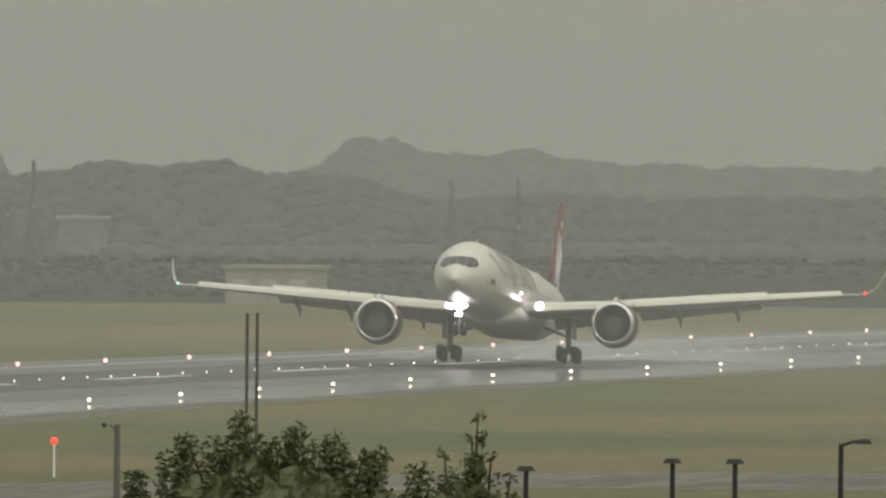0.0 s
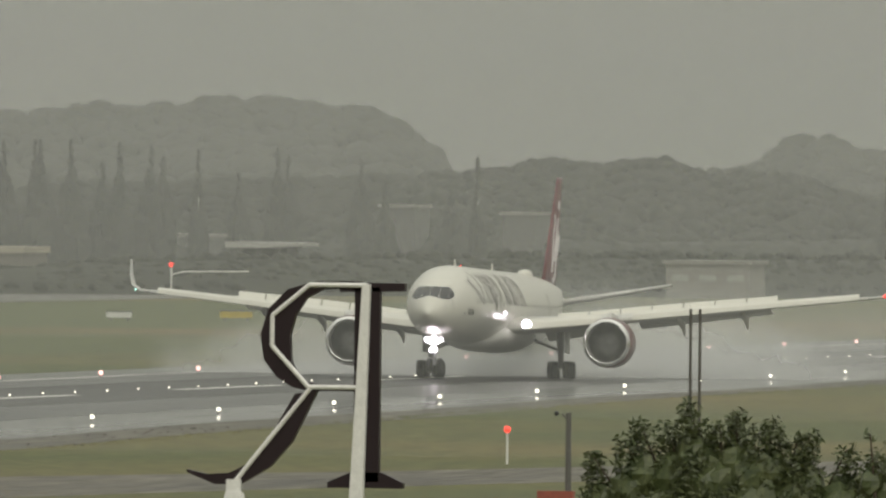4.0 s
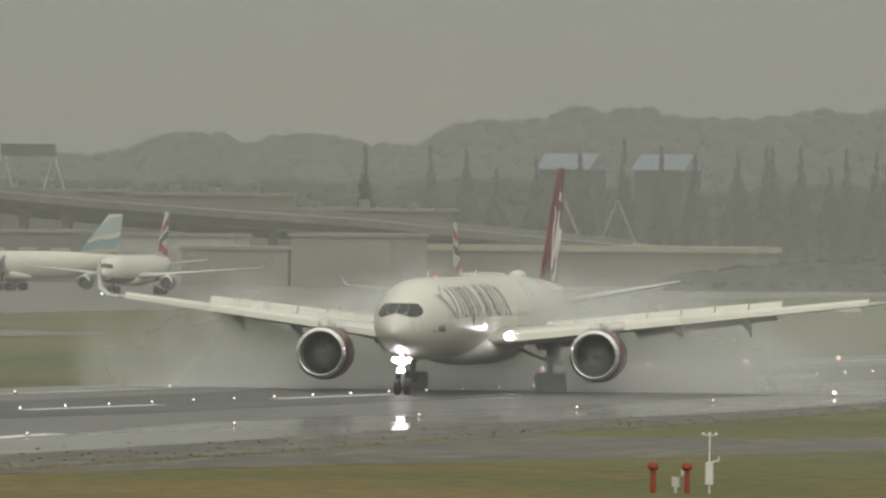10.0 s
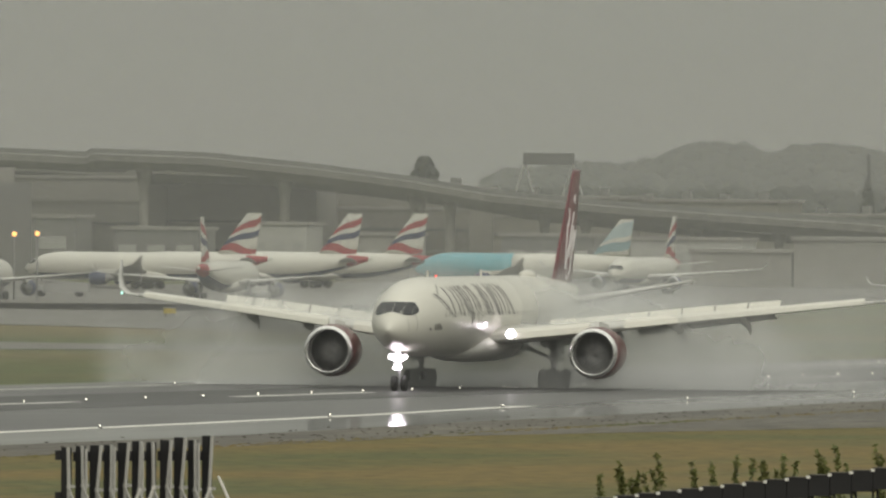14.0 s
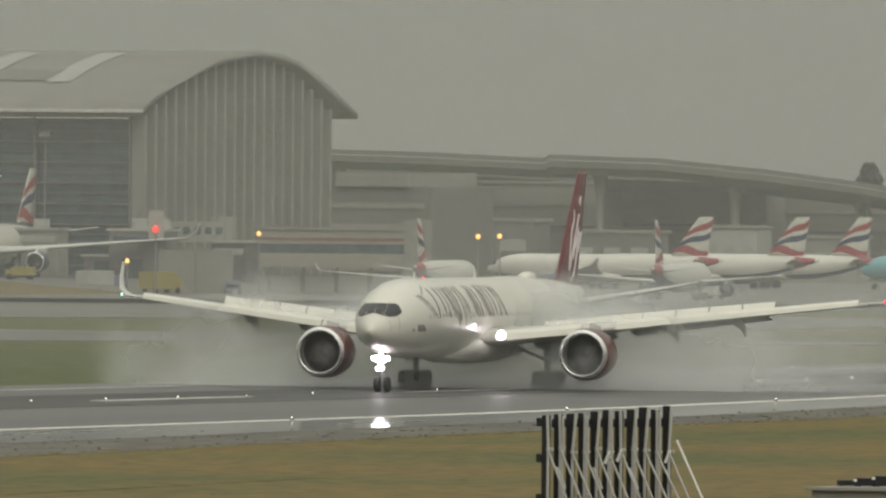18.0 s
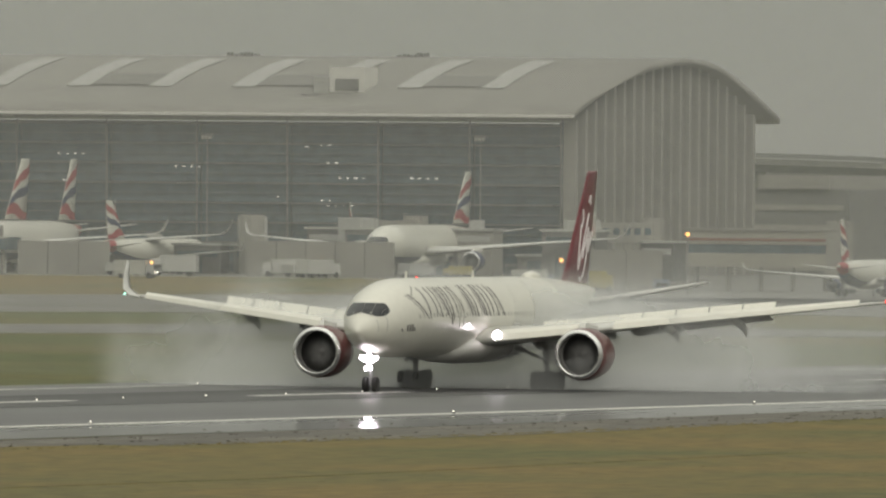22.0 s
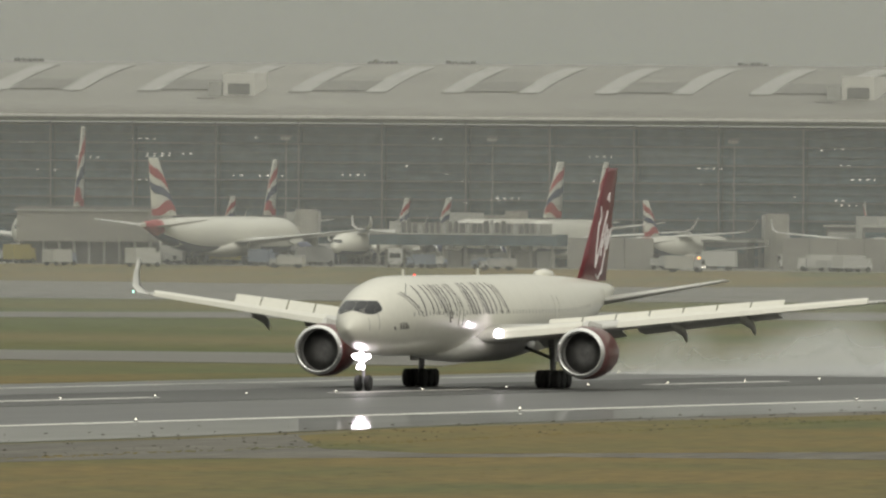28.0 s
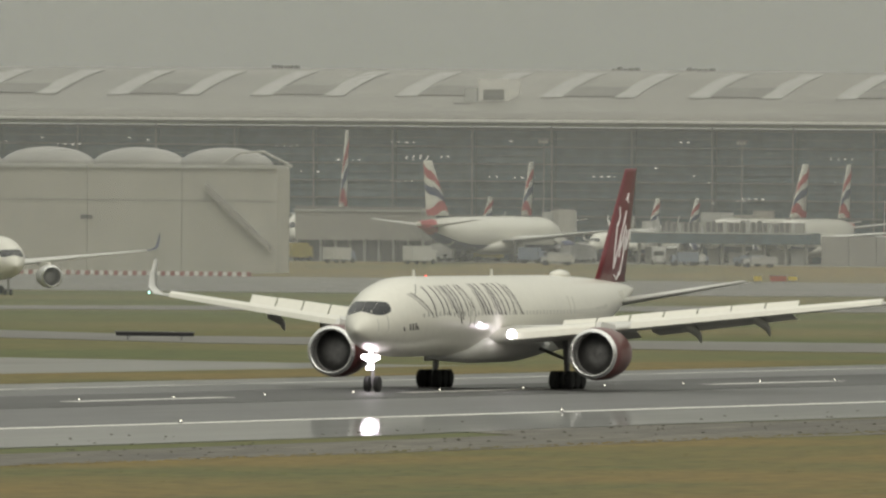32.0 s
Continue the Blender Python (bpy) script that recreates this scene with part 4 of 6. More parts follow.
def block(name, y0, y1, z1, x, deep, mat, label, windows=0, roof=None, fascia=None):
    t = thing(name, label, "building", "low buildings beyond the airfield", at=pose(x, (y0 + y1) / 2, 0))
    h = (y1 - y0) / 2
    part("wall", Geo().box(-deep, 0, -h, h, 0, z1), mat, t)
    if roof:
        part("roof", Geo().loft([[(0.6, y, z1), (-deep / 2, y, z1 + 2.6), (-deep - 0.6, y, z1)] for y in (-h - 0.4, h + 0.4)]), roof, t, "blue pitched sheet roof")
    else:
        part("roof", Geo().box(-deep - 0.4, 0.4, -h - 0.4, h + 0.4, z1, z1 + (0.9 if fascia else 0.5)), fascia or BEAM, t)
    if name == "depot":
        for k in range(3):
            part("band", Geo().box(0, 0.3, -h, h, z1 * (0.28 + 0.24 * k), z1 * (0.28 + 0.24 * k) + 0.45), BEAM if k != 1 else WALL_DARK, t)
        for k in range(max(2, int(h / 3))):
            y = -h + (k + 0.5) * 2 * h / max(2, int(h / 3))
            part("bay_door", Geo().box(0, 0.12, y - 1.3, y + 1.3, 0, z1 * 0.26), WALL if k % 3 == 0 else WALL_DARK, t)
            part("roof_unit", Geo().box(-4, -2, y - 0.8, y + 0.5, z1 + 0.5, z1 + 1.3 + 0.5 * (k % 2)), MULLION, t)
    for i in range(windows):
        w = 2 * h / windows
        part("window", Geo().box(0.0, 0.08, -h + w * (i + 0.2), -h + w * (i + 0.8), z1 * 0.5, z1 * 0.7), FIN, t)


block("terminal_annex", -313.9, -302.2, 6.6, -2318, 12, MULLION, "grey low building with a flat roof in the haze", 0)
block("tower_block", -283.0, -277.7, 11.3, -2335, 10, WALL_DARK, "grey tower block in the haze", 0)
block("shed", -266.7, -261.6, 10.3, -2347, 10, WALL_DARK, "grey shed in the haze", 0)
canopy = thing("apron_canopy", "pale canopy roof on columns beside the apron", "canopy", at=pose(-2100, -243.3, 0))
part("roof", Geo().loft([[(-6, y, 6.1 + 0.3 * k), (6, y, 6.1 + 0.3 * k), (6, y, 6.9 - 0.1 * k), (-6, y, 6.9 - 0.1 * k)] for k, y in ((0, -5.2), (0, 0), (1, 5.2))]), WALL, canopy)
for y in (-3.6, -1.2, 1.6):
    part("column", Geo().box(3, 3.6, y - 0.3, y + 0.3, 0, 6.2), MULLION, canopy)
# dark block stands in for the shaded underside of the roof
part("underside_block", Geo().box(-5, 1, -4.2, 2.4, 0, 6.1), WALL_DARK, canopy)
block("cargo_shed", -328.3, -313.6, 7.2, -2025, 20, BEAM, "pale cargo shed beside the apron", 0)
block("long_shed", -344.6, -328.7, 5.2, -2025, 20, BEAM, "long low pale shed beside the apron", 0)
block("long_shed", -335.4, -280.8, 5.0, -2108, 14, DIM, "long low shed with a buff roof edge beside the apron", 0, fascia=material("buff_roof_edge", (0.40, 0.37, 0.29), 0.7, vary=0.1, scale=0.1))
block("low_store", -181.0, -169.5, 4.6, -2068, 10, BEAM, "pale store building beyond the grass", 3)
block("depot", -478.6, -450.6, 16.5, -2169, 14, BEAM, "grey depot building behind the flyover", 0)
block("depot", -452.9, -427.9, 14.4, -2180, 14, DIM, "buff depot building behind the flyover", 0)
block("depot", -430.7, -406.7, 13.0, -2193, 14, DIM, "grey depot building behind the flyover", 0)
block("depot", -409.2, -383.2, 12.6, -2206, 14, DIM, "buff depot building behind the flyover", 0)
block("depot", -384.2, -361.2, 10.4, -2220, 14, MULLION, "grey depot building behind the flyover", 0)
block("depot", -537.6, -474.1, 15.6, -2149, 14, BEAM, "grey depot building behind the flyover", 0)
for y0, y1, z, x in ((-466.0, -444.0, 9.5, -2026), (-439.2, -425.2, 7.8, -2030), (-420.6, -411.6, 8.7, -2042), (-407.8, -395.8, 7.2, -2045), (-387.8, -372.8, 7.2, -2067), (-369.5, -351.5, 6.8, -2076)):
    block("apron_store", y0, y1, z, x, 8, random.choice((WALL, BEAM, MULLION)), "low store building under the flyover", 3)
block("far_hangar", -383.2, -374.9, 17.2, -2365, 12, WOOD_TONED, "far hangar with a blue roof", 0, BLUE_ROOF)
block("far_hangar", -368.5, -360.3, 17.2, -2371, 12, WOOD_TONED, "far hangar with a blue roof", 0, BLUE_ROOF)

# ---- flyover: two decks on piers, falling towards the west ----
DECK = [(-543.8, 20.3, -2130), (-510.5, 19.6, -2130), (-493.5, 19.2, -2130), (-473.5, 18.4, -2130), (-472.5, 19.0, -2130), (-453.4, 18.5, -2130), (-434.4, 16.8, -2130), (-419.2, 15.0, -2130), (-406.0, 13.0, -2130), (-387.2, 11.4, -2130), (-368.4, 10.2, -2130), (-343.4, 8.8, -2130), (-330.3, 7.6, -2130), (-302.6, 5.3, -2130)]
DECK_MAT = material("stained_deck_concrete", (0.18, 0.175, 0.155), 0.8, vary=0.2, scale=0.08, fine=0.6)
flyover = thing("flyover", "long weathered concrete flyover on round piers", "bridge")
for off, drop in ((0, 0.0), (-30, 2.0)):
    rows = []
    for y, z, x in DECK:
        rows.append([(x + off - 9, y, z - 1.8 - drop), (x + off + 9, y, z - 1.8 - drop), (x + off + 11, y, z - 0.5 - drop), (x + off + 11, y, z + 0.5 - drop), (x + off - 11, y, z + 0.5 - drop), (x + off - 11, y, z - 0.5 - drop)])
    part("deck", Geo().loft(rows), DECK_MAT, flyover, "grey concrete deck with edge beams")
    rows = [[(x + off + 11, y, z + 0.7 - drop), (x + off + 11.3, y, z + 0.7 - drop), (x + off + 11.3, y, z + 1.5 - drop), (x + off + 11, y, z + 1.5 - drop)] for y, z, x in DECK]
    part("parapet", Geo().loft(rows), MULLION, flyover, "grey steel parapet")
for y in (-532.2, -512.2, -490.1, -465.9, -442.2, -420.3, -414.5, -398.7, -391.9, -373.7, -359.8):
    z, px = edge_at(DECK, y) - 1.6, edge_at([(p[0], p[2]) for p in DECK], y) + 4
    part("pier", Geo().tube([(px, y, 0), (px, y, z * 0.8), (px, y, z)], [0.75, 0.75, 1.4], 12), BEAM, flyover)
gantry = thing("sign_gantry", "dark overhead sign gantry on steel trestles", "gantry", at=pose(-2119, -396.0, 13.6))
part("sign_board", Geo().box(-0.3, 0.3, -4.2, 4.2, 4.8, 6.7), WALL_DARK, gantry)
for y in (-4, 4):
    for d in (-1.6, 1.6):
        part("leg", Geo().tube([(0, y + d, 0), (0, y, 5)], 0.16, 6), FIN, gantry)
for y in (-349.1, -340.4):
    t = thing("trestle", "pale steel trestle frame beyond the airfield", "mast", "steel trestles", at=pose(-2254, y, 0))
    for d in (-3.2, 3.2):
        part("leg", Geo().tube([(0, d, 5.0), (0, 0, 12.4)], 0.22, 6), MULLION, t)
    part("foot", Geo().box(-2, 2, -4, 4, 0, 5.2), WALL_DARK, t)
t = thing("round_tree", "round dark tree beside the flyover", "tree", at=pose(-2138, -422.6, 0.0))
part("trunk", Geo().tube([(0, 0, 0), (0, 0, 15)], [0.4, 0.2], 6), BEAM, t)
g = Geo()
for k in range(150):
    a, b, h = random.random() * math.tau, random.random() ** 0.5, random.random()
    w = 2.5 * (1 - 0.75 * h ** 2.4)
    tuft(g, (w * math.cos(a) * b, w * math.sin(a) * b, 13.4 + 5.7 * h), 0.7, 1.0)
part("crown", g, CONIFER, t)

# ---- terminal: a long glazed hall under one arched roof ----
TX, TY0, TY1, TW = -1752.0, -414.0, -800.0, 86.0
EAVE, RIDGE = 25.6, 34.4


def roof_z(u):
    """Height of the roof at the fraction u of its width."""
    u = min(max(u, 0), 1)
    return EAVE + (RIDGE - EAVE) * math.sin(math.pi * (u * 0.89 if u < 0.5618 else 0.5 + (u - 0.5618) * 1.141)) ** (0.85 if u < 0.5618 else 1.05)


terminal = thing("terminal", "long terminal hall with an arched grey roof and glass walls", "building")
N = 24
rows = []
for y in (TY0 + 3.0, TY1):
    top = [(TX + 5 - (TW + 10) * k / N, y, roof_z(k / N) + 0.5) for k in range(N + 1)]
    rows.append(top + [(p[0], p[1], p[2] - 1.0) for p in reversed(top)])
part("roof", Geo().loft(rows[::-1]), ROOF, terminal, "arched grey seamed metal roof", True)
part("eave", Geo().box(TX + 4.6, TX + 5.4, TY1, TY0 + 3.2, EAVE - 0.1, EAVE + 0.35), BAR_WHITE, terminal, "pale eave gutter along the roof")
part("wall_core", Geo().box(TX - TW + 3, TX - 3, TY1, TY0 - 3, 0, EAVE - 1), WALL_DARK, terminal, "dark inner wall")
# east facade: rows of glass between slender ledges
for k in range(8):
    z0, z1 = 0.4 + 3.0 * k, 0.4 + 3.0 * k + 2.7
    for i in range(26):
        y1 = TY0 - 14.7 * i
        part("facade_pane", Geo().box(TX - 0.3, TX - 0.05 + 0.06 * ((i * 7 + k * 3) % 3), y1 - 14.4, y1, z0, z1), PANE if (i + k) % 5 else PANE_LIGHT, terminal)
    part("ledge", Geo().box(TX - 0.3, TX + 0.9, TY1, TY0, z1 + 0.03, z1 + 0.22), MULLION, terminal)
    part("ledge", Geo().box(TX - 0.3, TX + 0.5, TY1, TY0, z0 + 1.3, z0 + 1.38), MULLION, terminal)
for i in range(27):
    y = TY0 - 14.7 * i
    part("column", Geo().tube([(TX + 1.0, y, 0), (TX + 1.6, y, EAVE - 0.5)], 0.16, 8), MULLION, terminal)
# north gable: tall fins before glass
for i in range(40):
    u0, u1 = i / 40, (i + 1) / 40
    x0, x1 = TX - TW * u0, TX - TW * u1
    z = min(roof_z(u0), roof_z(u1)) - 0.4
    part("gable_pane", Geo().box(x1 + 0.1, x0 - 0.1, TY0 - 0.4, TY0, 0, z), PANE_LIGHT, terminal)
    if i % 2 == 0:
        part("gable_fin", Geo().box(x0 - 0.5, x0 + 0.5, TY0, TY0 + 2.0, 0, roof_z(u0) - 0.5), BEAM, terminal)
for z in (6.5, 13.0, 19.5):
    part("gable_ledge", Geo().box(TX - TW + 2, TX - 1, TY0, TY0 + 0.6, z, z + 0.35), WALL_DARK, terminal)
# skylights, plant rooms and aerials on the roof
for i in range(25):
    y = -428.4 - 13.48 * i
    g = Geo()
    rows = []
    for k in range(7):
        u = 0.13 + 0.27 * k / 6
        x, z = TX + 5 - (TW + 10) * u, roof_z(u) + 0.6
        yy = y - 1.9 * k / 6 * 0.4
        rows.append([(x, yy - 1.9, z), (x, yy + 1.9, z), (x, yy + 1.9, z + 0.14), (x, yy - 1.9, z + 0.14)])
    part("skylight", g.loft(rows), SKYLIGHT, terminal, "pale glazed strip in the roof")
ROOF_DARK = material("dark_roof_panel", (0.15, 0.145, 0.13), 0.6, vary=0.15, scale=0.2)
for i in range(0, 24, 2):
    y = -428.4 - 13.48 * i - 6.7
    rows = []
    for k in range(4):
        u = 0.14 + 0.08 * k / 3
        x, z = TX + 5 - (TW + 10) * u, roof_z(u) + 0.55
        rows.append([(x, y - 4.9, z), (x, y + 4.9, z), (x, y + 4.9, z + 0.2), (x, y - 4.9, z + 0.2)])
    part("roof_panel", Geo().loft(rows), ROOF_DARK, terminal, "dark grey panel in the roof")
for y in (-451.6, -560.1, -668.6):
    box = part("plant_room", Geo().box(TX - 11, TX - 5, y - 2.2, y + 3.4, 27.0, 33.0), BAR_WHITE, terminal, "pale boxy plant room on the roof")
    part("side_box", Geo().box(TX - 10, TX - 4.6, y - 4.6, y - 2.3, 27.0, 31.4), FIN, box)
    part("plinth", Geo().box(TX - 12, TX - 2, y - 6.0, y + 3.6, 25.6, 27.9), MULLION, box)
    part("louvre", Geo().box(TX - 4.99, TX - 4.8, y - 1.2, y + 2.6, 29.4, 31.2), MULLION, box)
    part("rail", Geo().box(TX - 3.2, TX - 3.0, y - 6.0, y - 3.0, 28.6, 28.8), MULLION, box)
for y in (-460, -488, -540, -554, -618):
    for k in range(5):
        part("roof_vent", Geo().box(TX - 52, TX - 51, y + k * 1.1, y + k * 1.1 + 0.7, RIDGE + 0.3, RIDGE + 0.8 + 0.4 * random.random()), MULLION, terminal)
# glowing plates stuck on the outer glass, standing in for lit rooms behind
for i in range(64):
    y, z = random.uniform(-700, -432), random.choice((12.6, 15.6, 15.6, 18.6, 21.6)) + random.uniform(-1.0, 1.0)
    for k in range(random.choice((1, 1, 2, 4))):
        part("lamp_plate", Geo().box(TX + 0.1, TX + 0.2, y + k * 1.3, y + k * 1.3 + random.uniform(0.2, 0.5), z, z + random.uniform(0.08, 0.16)), ROOM_GLOW, terminal, "glowing plate on the glass, standing in for a lamp behind")
# side wing north of the hall
annex = thing("pier_building", "low grey pier building beside the terminal", "building", at=pose(-1900, -430.8, 0))
part("wall", Geo().box(-30, 0, -6, 12, 0, 15), MULLION, annex)
part("roof", Geo().box(-31, 1, -3, 9, 15, 17.2), BEAM, annex)
for k in range(4):
    part("window_band", Geo().box(0, 0.2, -5, 11, 2 + 3.2 * k, 2.9 + 3.2 * k), BEAM, annex)

# ---- cargo hall with domed roofs at the end of the apron ----
hall = thing("cargo_hall", "pale cream clad hall with shallow domed roofs", "building", at=pose(-1560, -525.9, 0))
CREAM = material("cream_cladding", (0.37, 0.36, 0.315), 0.6, vary=0.10, scale=0.12, fine=0.6, stretch=(1, 1, 0.3))
for i in range(5):
    y0 = -16.5 * i
    part("wall_panel", Geo().box(-6, 0, y0 - 16.4, y0, 0, 17.0), CREAM, hall)
    part("band", Geo().box(0, 0.12, y0 - 16.4, y0, 11.6, 11.9), BEAM, hall)
    part("coping", Geo().box(-6, 0.5, y0 - 16.4, y0, 17.0, 17.6), WALL, hall)
for y in (-10, -25, -41, -57):
    rows = []
    for k in range(6):
        a = k / 5 * math.pi / 2
        rows.append([(-3 + 3 * math.cos(a) * math.cos(b), y + 8.2 * math.cos(a) * math.sin(b), 17.4 + 3.0 * math.sin(a)) for b in (math.tau * j / 18 for j in range(18))])
    part("roof_dome", Geo().loft(rows), SKYLIGHT, hall, "pale shallow roof dome", True)
stair = part("outside_stair", Geo().loft([[(0.2, -12, 13.5), (1.4, -12, 13.5), (1.4, -12, 14.6), (0.2, -12, 14.6)], [(0.2, -0.8, 3.5), (1.4, -0.8, 3.5), (1.4, -0.8, 4.6), (0.2, -0.8, 4.6)]]), BEAM, hall, "grey outside stair flight")
part("curved_canopy", Geo().tube([(1, -9, 17.8), (1, -6, 19.6), (1, -2, 19.8), (1, 1.5, 18.2), (1, 3, 17.4)], 0.22, 6), WALL, hall)
part("sign_lamp", Geo().box(0.1, 0.4, -34, -32, 8.6, 9.3), WALL_DARK, hall)

# ---- parked airliners ----
RWB = [(0.02, 0.20, -0.10, SCARLET, "scarlet stripe"), (0.34, 0.50, 0.30, NAVY, "navy stripe"), (0.62, 0.80, 0.35, SCARLET, "scarlet stripe")]


def dims(L, span, tail, r, **more):
    k = L / 70.5
    d = dict(len=L, r=r, zc=r + 1.9 * r / 2.98 * (1.05 if r > 2.4 else 1.25), nose=L * 0.50, span=span, wing_x=L * 0.17, wing_z=r * 1.25, chord=L * 0.175, rise=span * 0.15, winglet=span * 0.035,
             engines=[(span * 0.165, L * 0.18, r * 0.82, r * (0.5 if r > 2.4 else 0.52), k * 1.05)], cowl=NAVY, cowl_label="navy engine cowling", stab=(-L * 0.36, r * 2.1, span * 0.16, L * 0.085, L * 0.07), stab_rise=span * 0.02,
             gear=(r * 1.75, 0.0, 0.55), bogie=(-0.75, 0.75), nose_gear=(L * 0.43, 0.42), fin=(-L * 0.28, r * 2.75, tail, L * 0.155, L * 0.12), fin_mat=WHITE, fin_label="white tail fin", stripes=RWB, belly=NAVY)
    d.update(more)
    return d


SMALL = dims(37, 34, 10.9, 1.85)
SMALLER = dims(33, 31, 10.8, 1.8)
LARGE = dims(62, 60, 17.0, 2.85)
TEALED = dims(34.5, 34, 10.4, 1.9, belly=None, front=(0.44, TEAL, "teal front of the fuselage"), stripes=[(0.08, 0.34, 0.25, material("teal_grey_tail", (0.22, 0.33, 0.36), 0.4), "grey-teal tail wave"), (0.46, 0.9, 0.3, material("pale_teal_tail", (0.42, 0.52, 0.53), 0.4), "pale teal tail wave")])
PLAIN = dims(60, 60, 17.5, 2.9, cowl=material("grey_cowling", (0.5, 0.5, 0.48), 0.4), cowl_label="grey engine cowling", stripes=[], winglet_mat=NAVY, belly=None)


def park(c, x, y, turn, what, name="parked_airliner"):
    """Park an airliner with the middle of its fin top at (x, y), its nose turned by that many degrees from +x."""
    f = c["fin"]
    tail = f[0] - f[4] - f[3] * 0.19
    a = radians(turn)
    return airliner(c, pose(x - tail * math.cos(a), y - tail * math.sin(a), apron_z(x, y) if x < -1474 else 0.0, 0, 0, turn), what, "airliners on the apron", name)


TAILS = "white airliner, red white and blue tail, "
SIDE = TAILS + "parked beside others"
STAND = TAILS + "at a terminal stand"
park(SMALL, -1835, -353.3, -90, SIDE)
park(SMALL, -1866, -348.1, -90, SIDE)
park(SMALL, -1896, -347.6, -90, SIDE)
park(TEALED, -1890, -314.5, -90, "white airliner with a teal nose and pale tail, parked")
park(SMALL, -1862, -299.1, 2, TAILS + "nose to the runway")
taxiing = park(SMALLER, -1556, -175.4, 184, TAILS + "taxiing", "taxiing_airliner")
park(SMALL, -1609, -287.4, 187, TAILS + "waiting on the taxiway")
park(SMALL, -1595, -316.4, 187, TAILS + "waiting on the taxiway")
park(dims(62, 60, 15.6, 2.85), -1735, -423.2, 6, STAND)
park(LARGE, -1735, -494.6, 2, STAND)
park(LARGE, -1735, -486.7, 7, STAND)
park(SMALL, -1700, -467.4, 176, TAILS + "nose to the terminal")
park(SMALL, -1738, -443.2, 25, STAND)
park(SMALL, -1738, -515.2, 0, STAND)
park(SMALL, -1738, -522.4, 0, STAND)
park(SMALL, -1738, -553.0, 0, STAND)
park(SMALL, -1738, -481.2, 200, STAND)
park(LARGE, -1735, -544.5, 9, STAND)
park(LARGE, -1640, -529.0, 177, TAILS + "nose to the terminal")
park(dims(64, 62, 22.2, 3.1), -1735, -578.4, 12, TAILS + "beside the cargo hall")
airliner(PLAIN, pose(-1078, -390.5, 0.0, 0, 0, 36), "plain white airliner with navy winglets on the taxiway", "airliners on the apron", "parked_airliner")

# ---- apron clutter: walkway, blast walls, boarding bridges, vehicles ----
CAR = [material("white_van_paint", (0.48, 0.48, 0.45), 0.4, vary=0.1), material("yellow_truck_paint", (0.30, 0.25, 0.06), 0.5, vary=0.1), material("blue_grey_truck_paint", (0.16, 0.19, 0.24), 0.5, vary=0.1), material("grey_truck_paint", (0.33, 0.33, 0.32), 0.5, vary=0.1)]
BAR_BROWN = material("red_brown_band", (0.22, 0.10, 0.07), 0.6, vary=0.1)
BAR_RED = material("red_barrier_block", (0.26, 0.09, 0.08), 0.6, vary=0.15)

walkway = thing("pier_walkway", "grey raised pier walkway with a slatted front", "building", at=pose(-1668, -487.0, LIFT - 0.9))
part("floor_slab", Geo().box(-5, 0.6, -15.6, 16.2, 4.4, 6.3), PANE, walkway, "dark grey slab edge")
part("kerb", Geo().box(0.6, 0.75, -15.6, 16.2, 6.1, 6.35), FIN, walkway)
part("rear_wall", Geo().box(-4.6, -4.2, -11.2, 13.6, 6.3, 8.0), BEAM, walkway)
random.seed(19)
for i in range(25):
    part("slat", Geo().box(-0.2, 0.1, -11.3 + i, -10.9 + i + random.uniform(0, 0.35), 6.3, 8.0 + random.uniform(-0.3, 0.5)), WALL_DARK if i % 4 else FIN, walkway)
for i in range(9):
    part("column", Geo().tube([(-1, -14.6 + 3.7 * i, 0), (-1, -14.6 + 3.7 * i, 4.4)], 0.3, 8), BEAM, walkway)
# plain pale boxes added in place of vehicles between the columns
for i in range(8):
    part("vehicle_box", Geo().box(-4.5, -2.2, -14.0 + 3.7 * i, -12.0 + 3.7 * i + random.uniform(0, 0.9), 0, random.uniform(3.0, 3.9)), WALL if i % 3 else BEAM, walkway, "pale box standing in for a vehicle under the slab")
link = thing("pier_link", "long buff link building with a red-brown band", "building", at=pose(-1701, -365.6, 0))
LINK = material("buff_link_wall", (0.31, 0.295, 0.25), 0.6, vary=0.1, scale=0.2)
part("lower_wall", Geo().box(-5, 0, -10.9, 10.9, 3.6, 5.6), LINK, link)
part("window_band", Geo().box(-4.8, -0.2, -10.9, 10.9, 5.6, 6.9), PANE, link)
part("upper_wall", Geo().box(-5, 0, -10.9, 10.9, 6.9, 8.9), LINK, link)
part("band", Geo().box(0, 0.08, -10.9, 10.9, 7.4, 7.8), BAR_BROWN, link, "red-brown band along the wall")
part("roof", Geo().box(-5.3, 0.3, -11.2, 11.2, 8.9, 9.3), BEAM, link)
for i in range(5):
    part("column", Geo().tube([(-2, -10 + 5 * i, 0), (-2, -10 + 5 * i, 3.6)], 0.35, 8), BEAM, link)
part("stair_tower", Geo().box(-4, 0.5, 10.9, 13.6, 0, 10.4), BEAM, link, "pale stair tower")
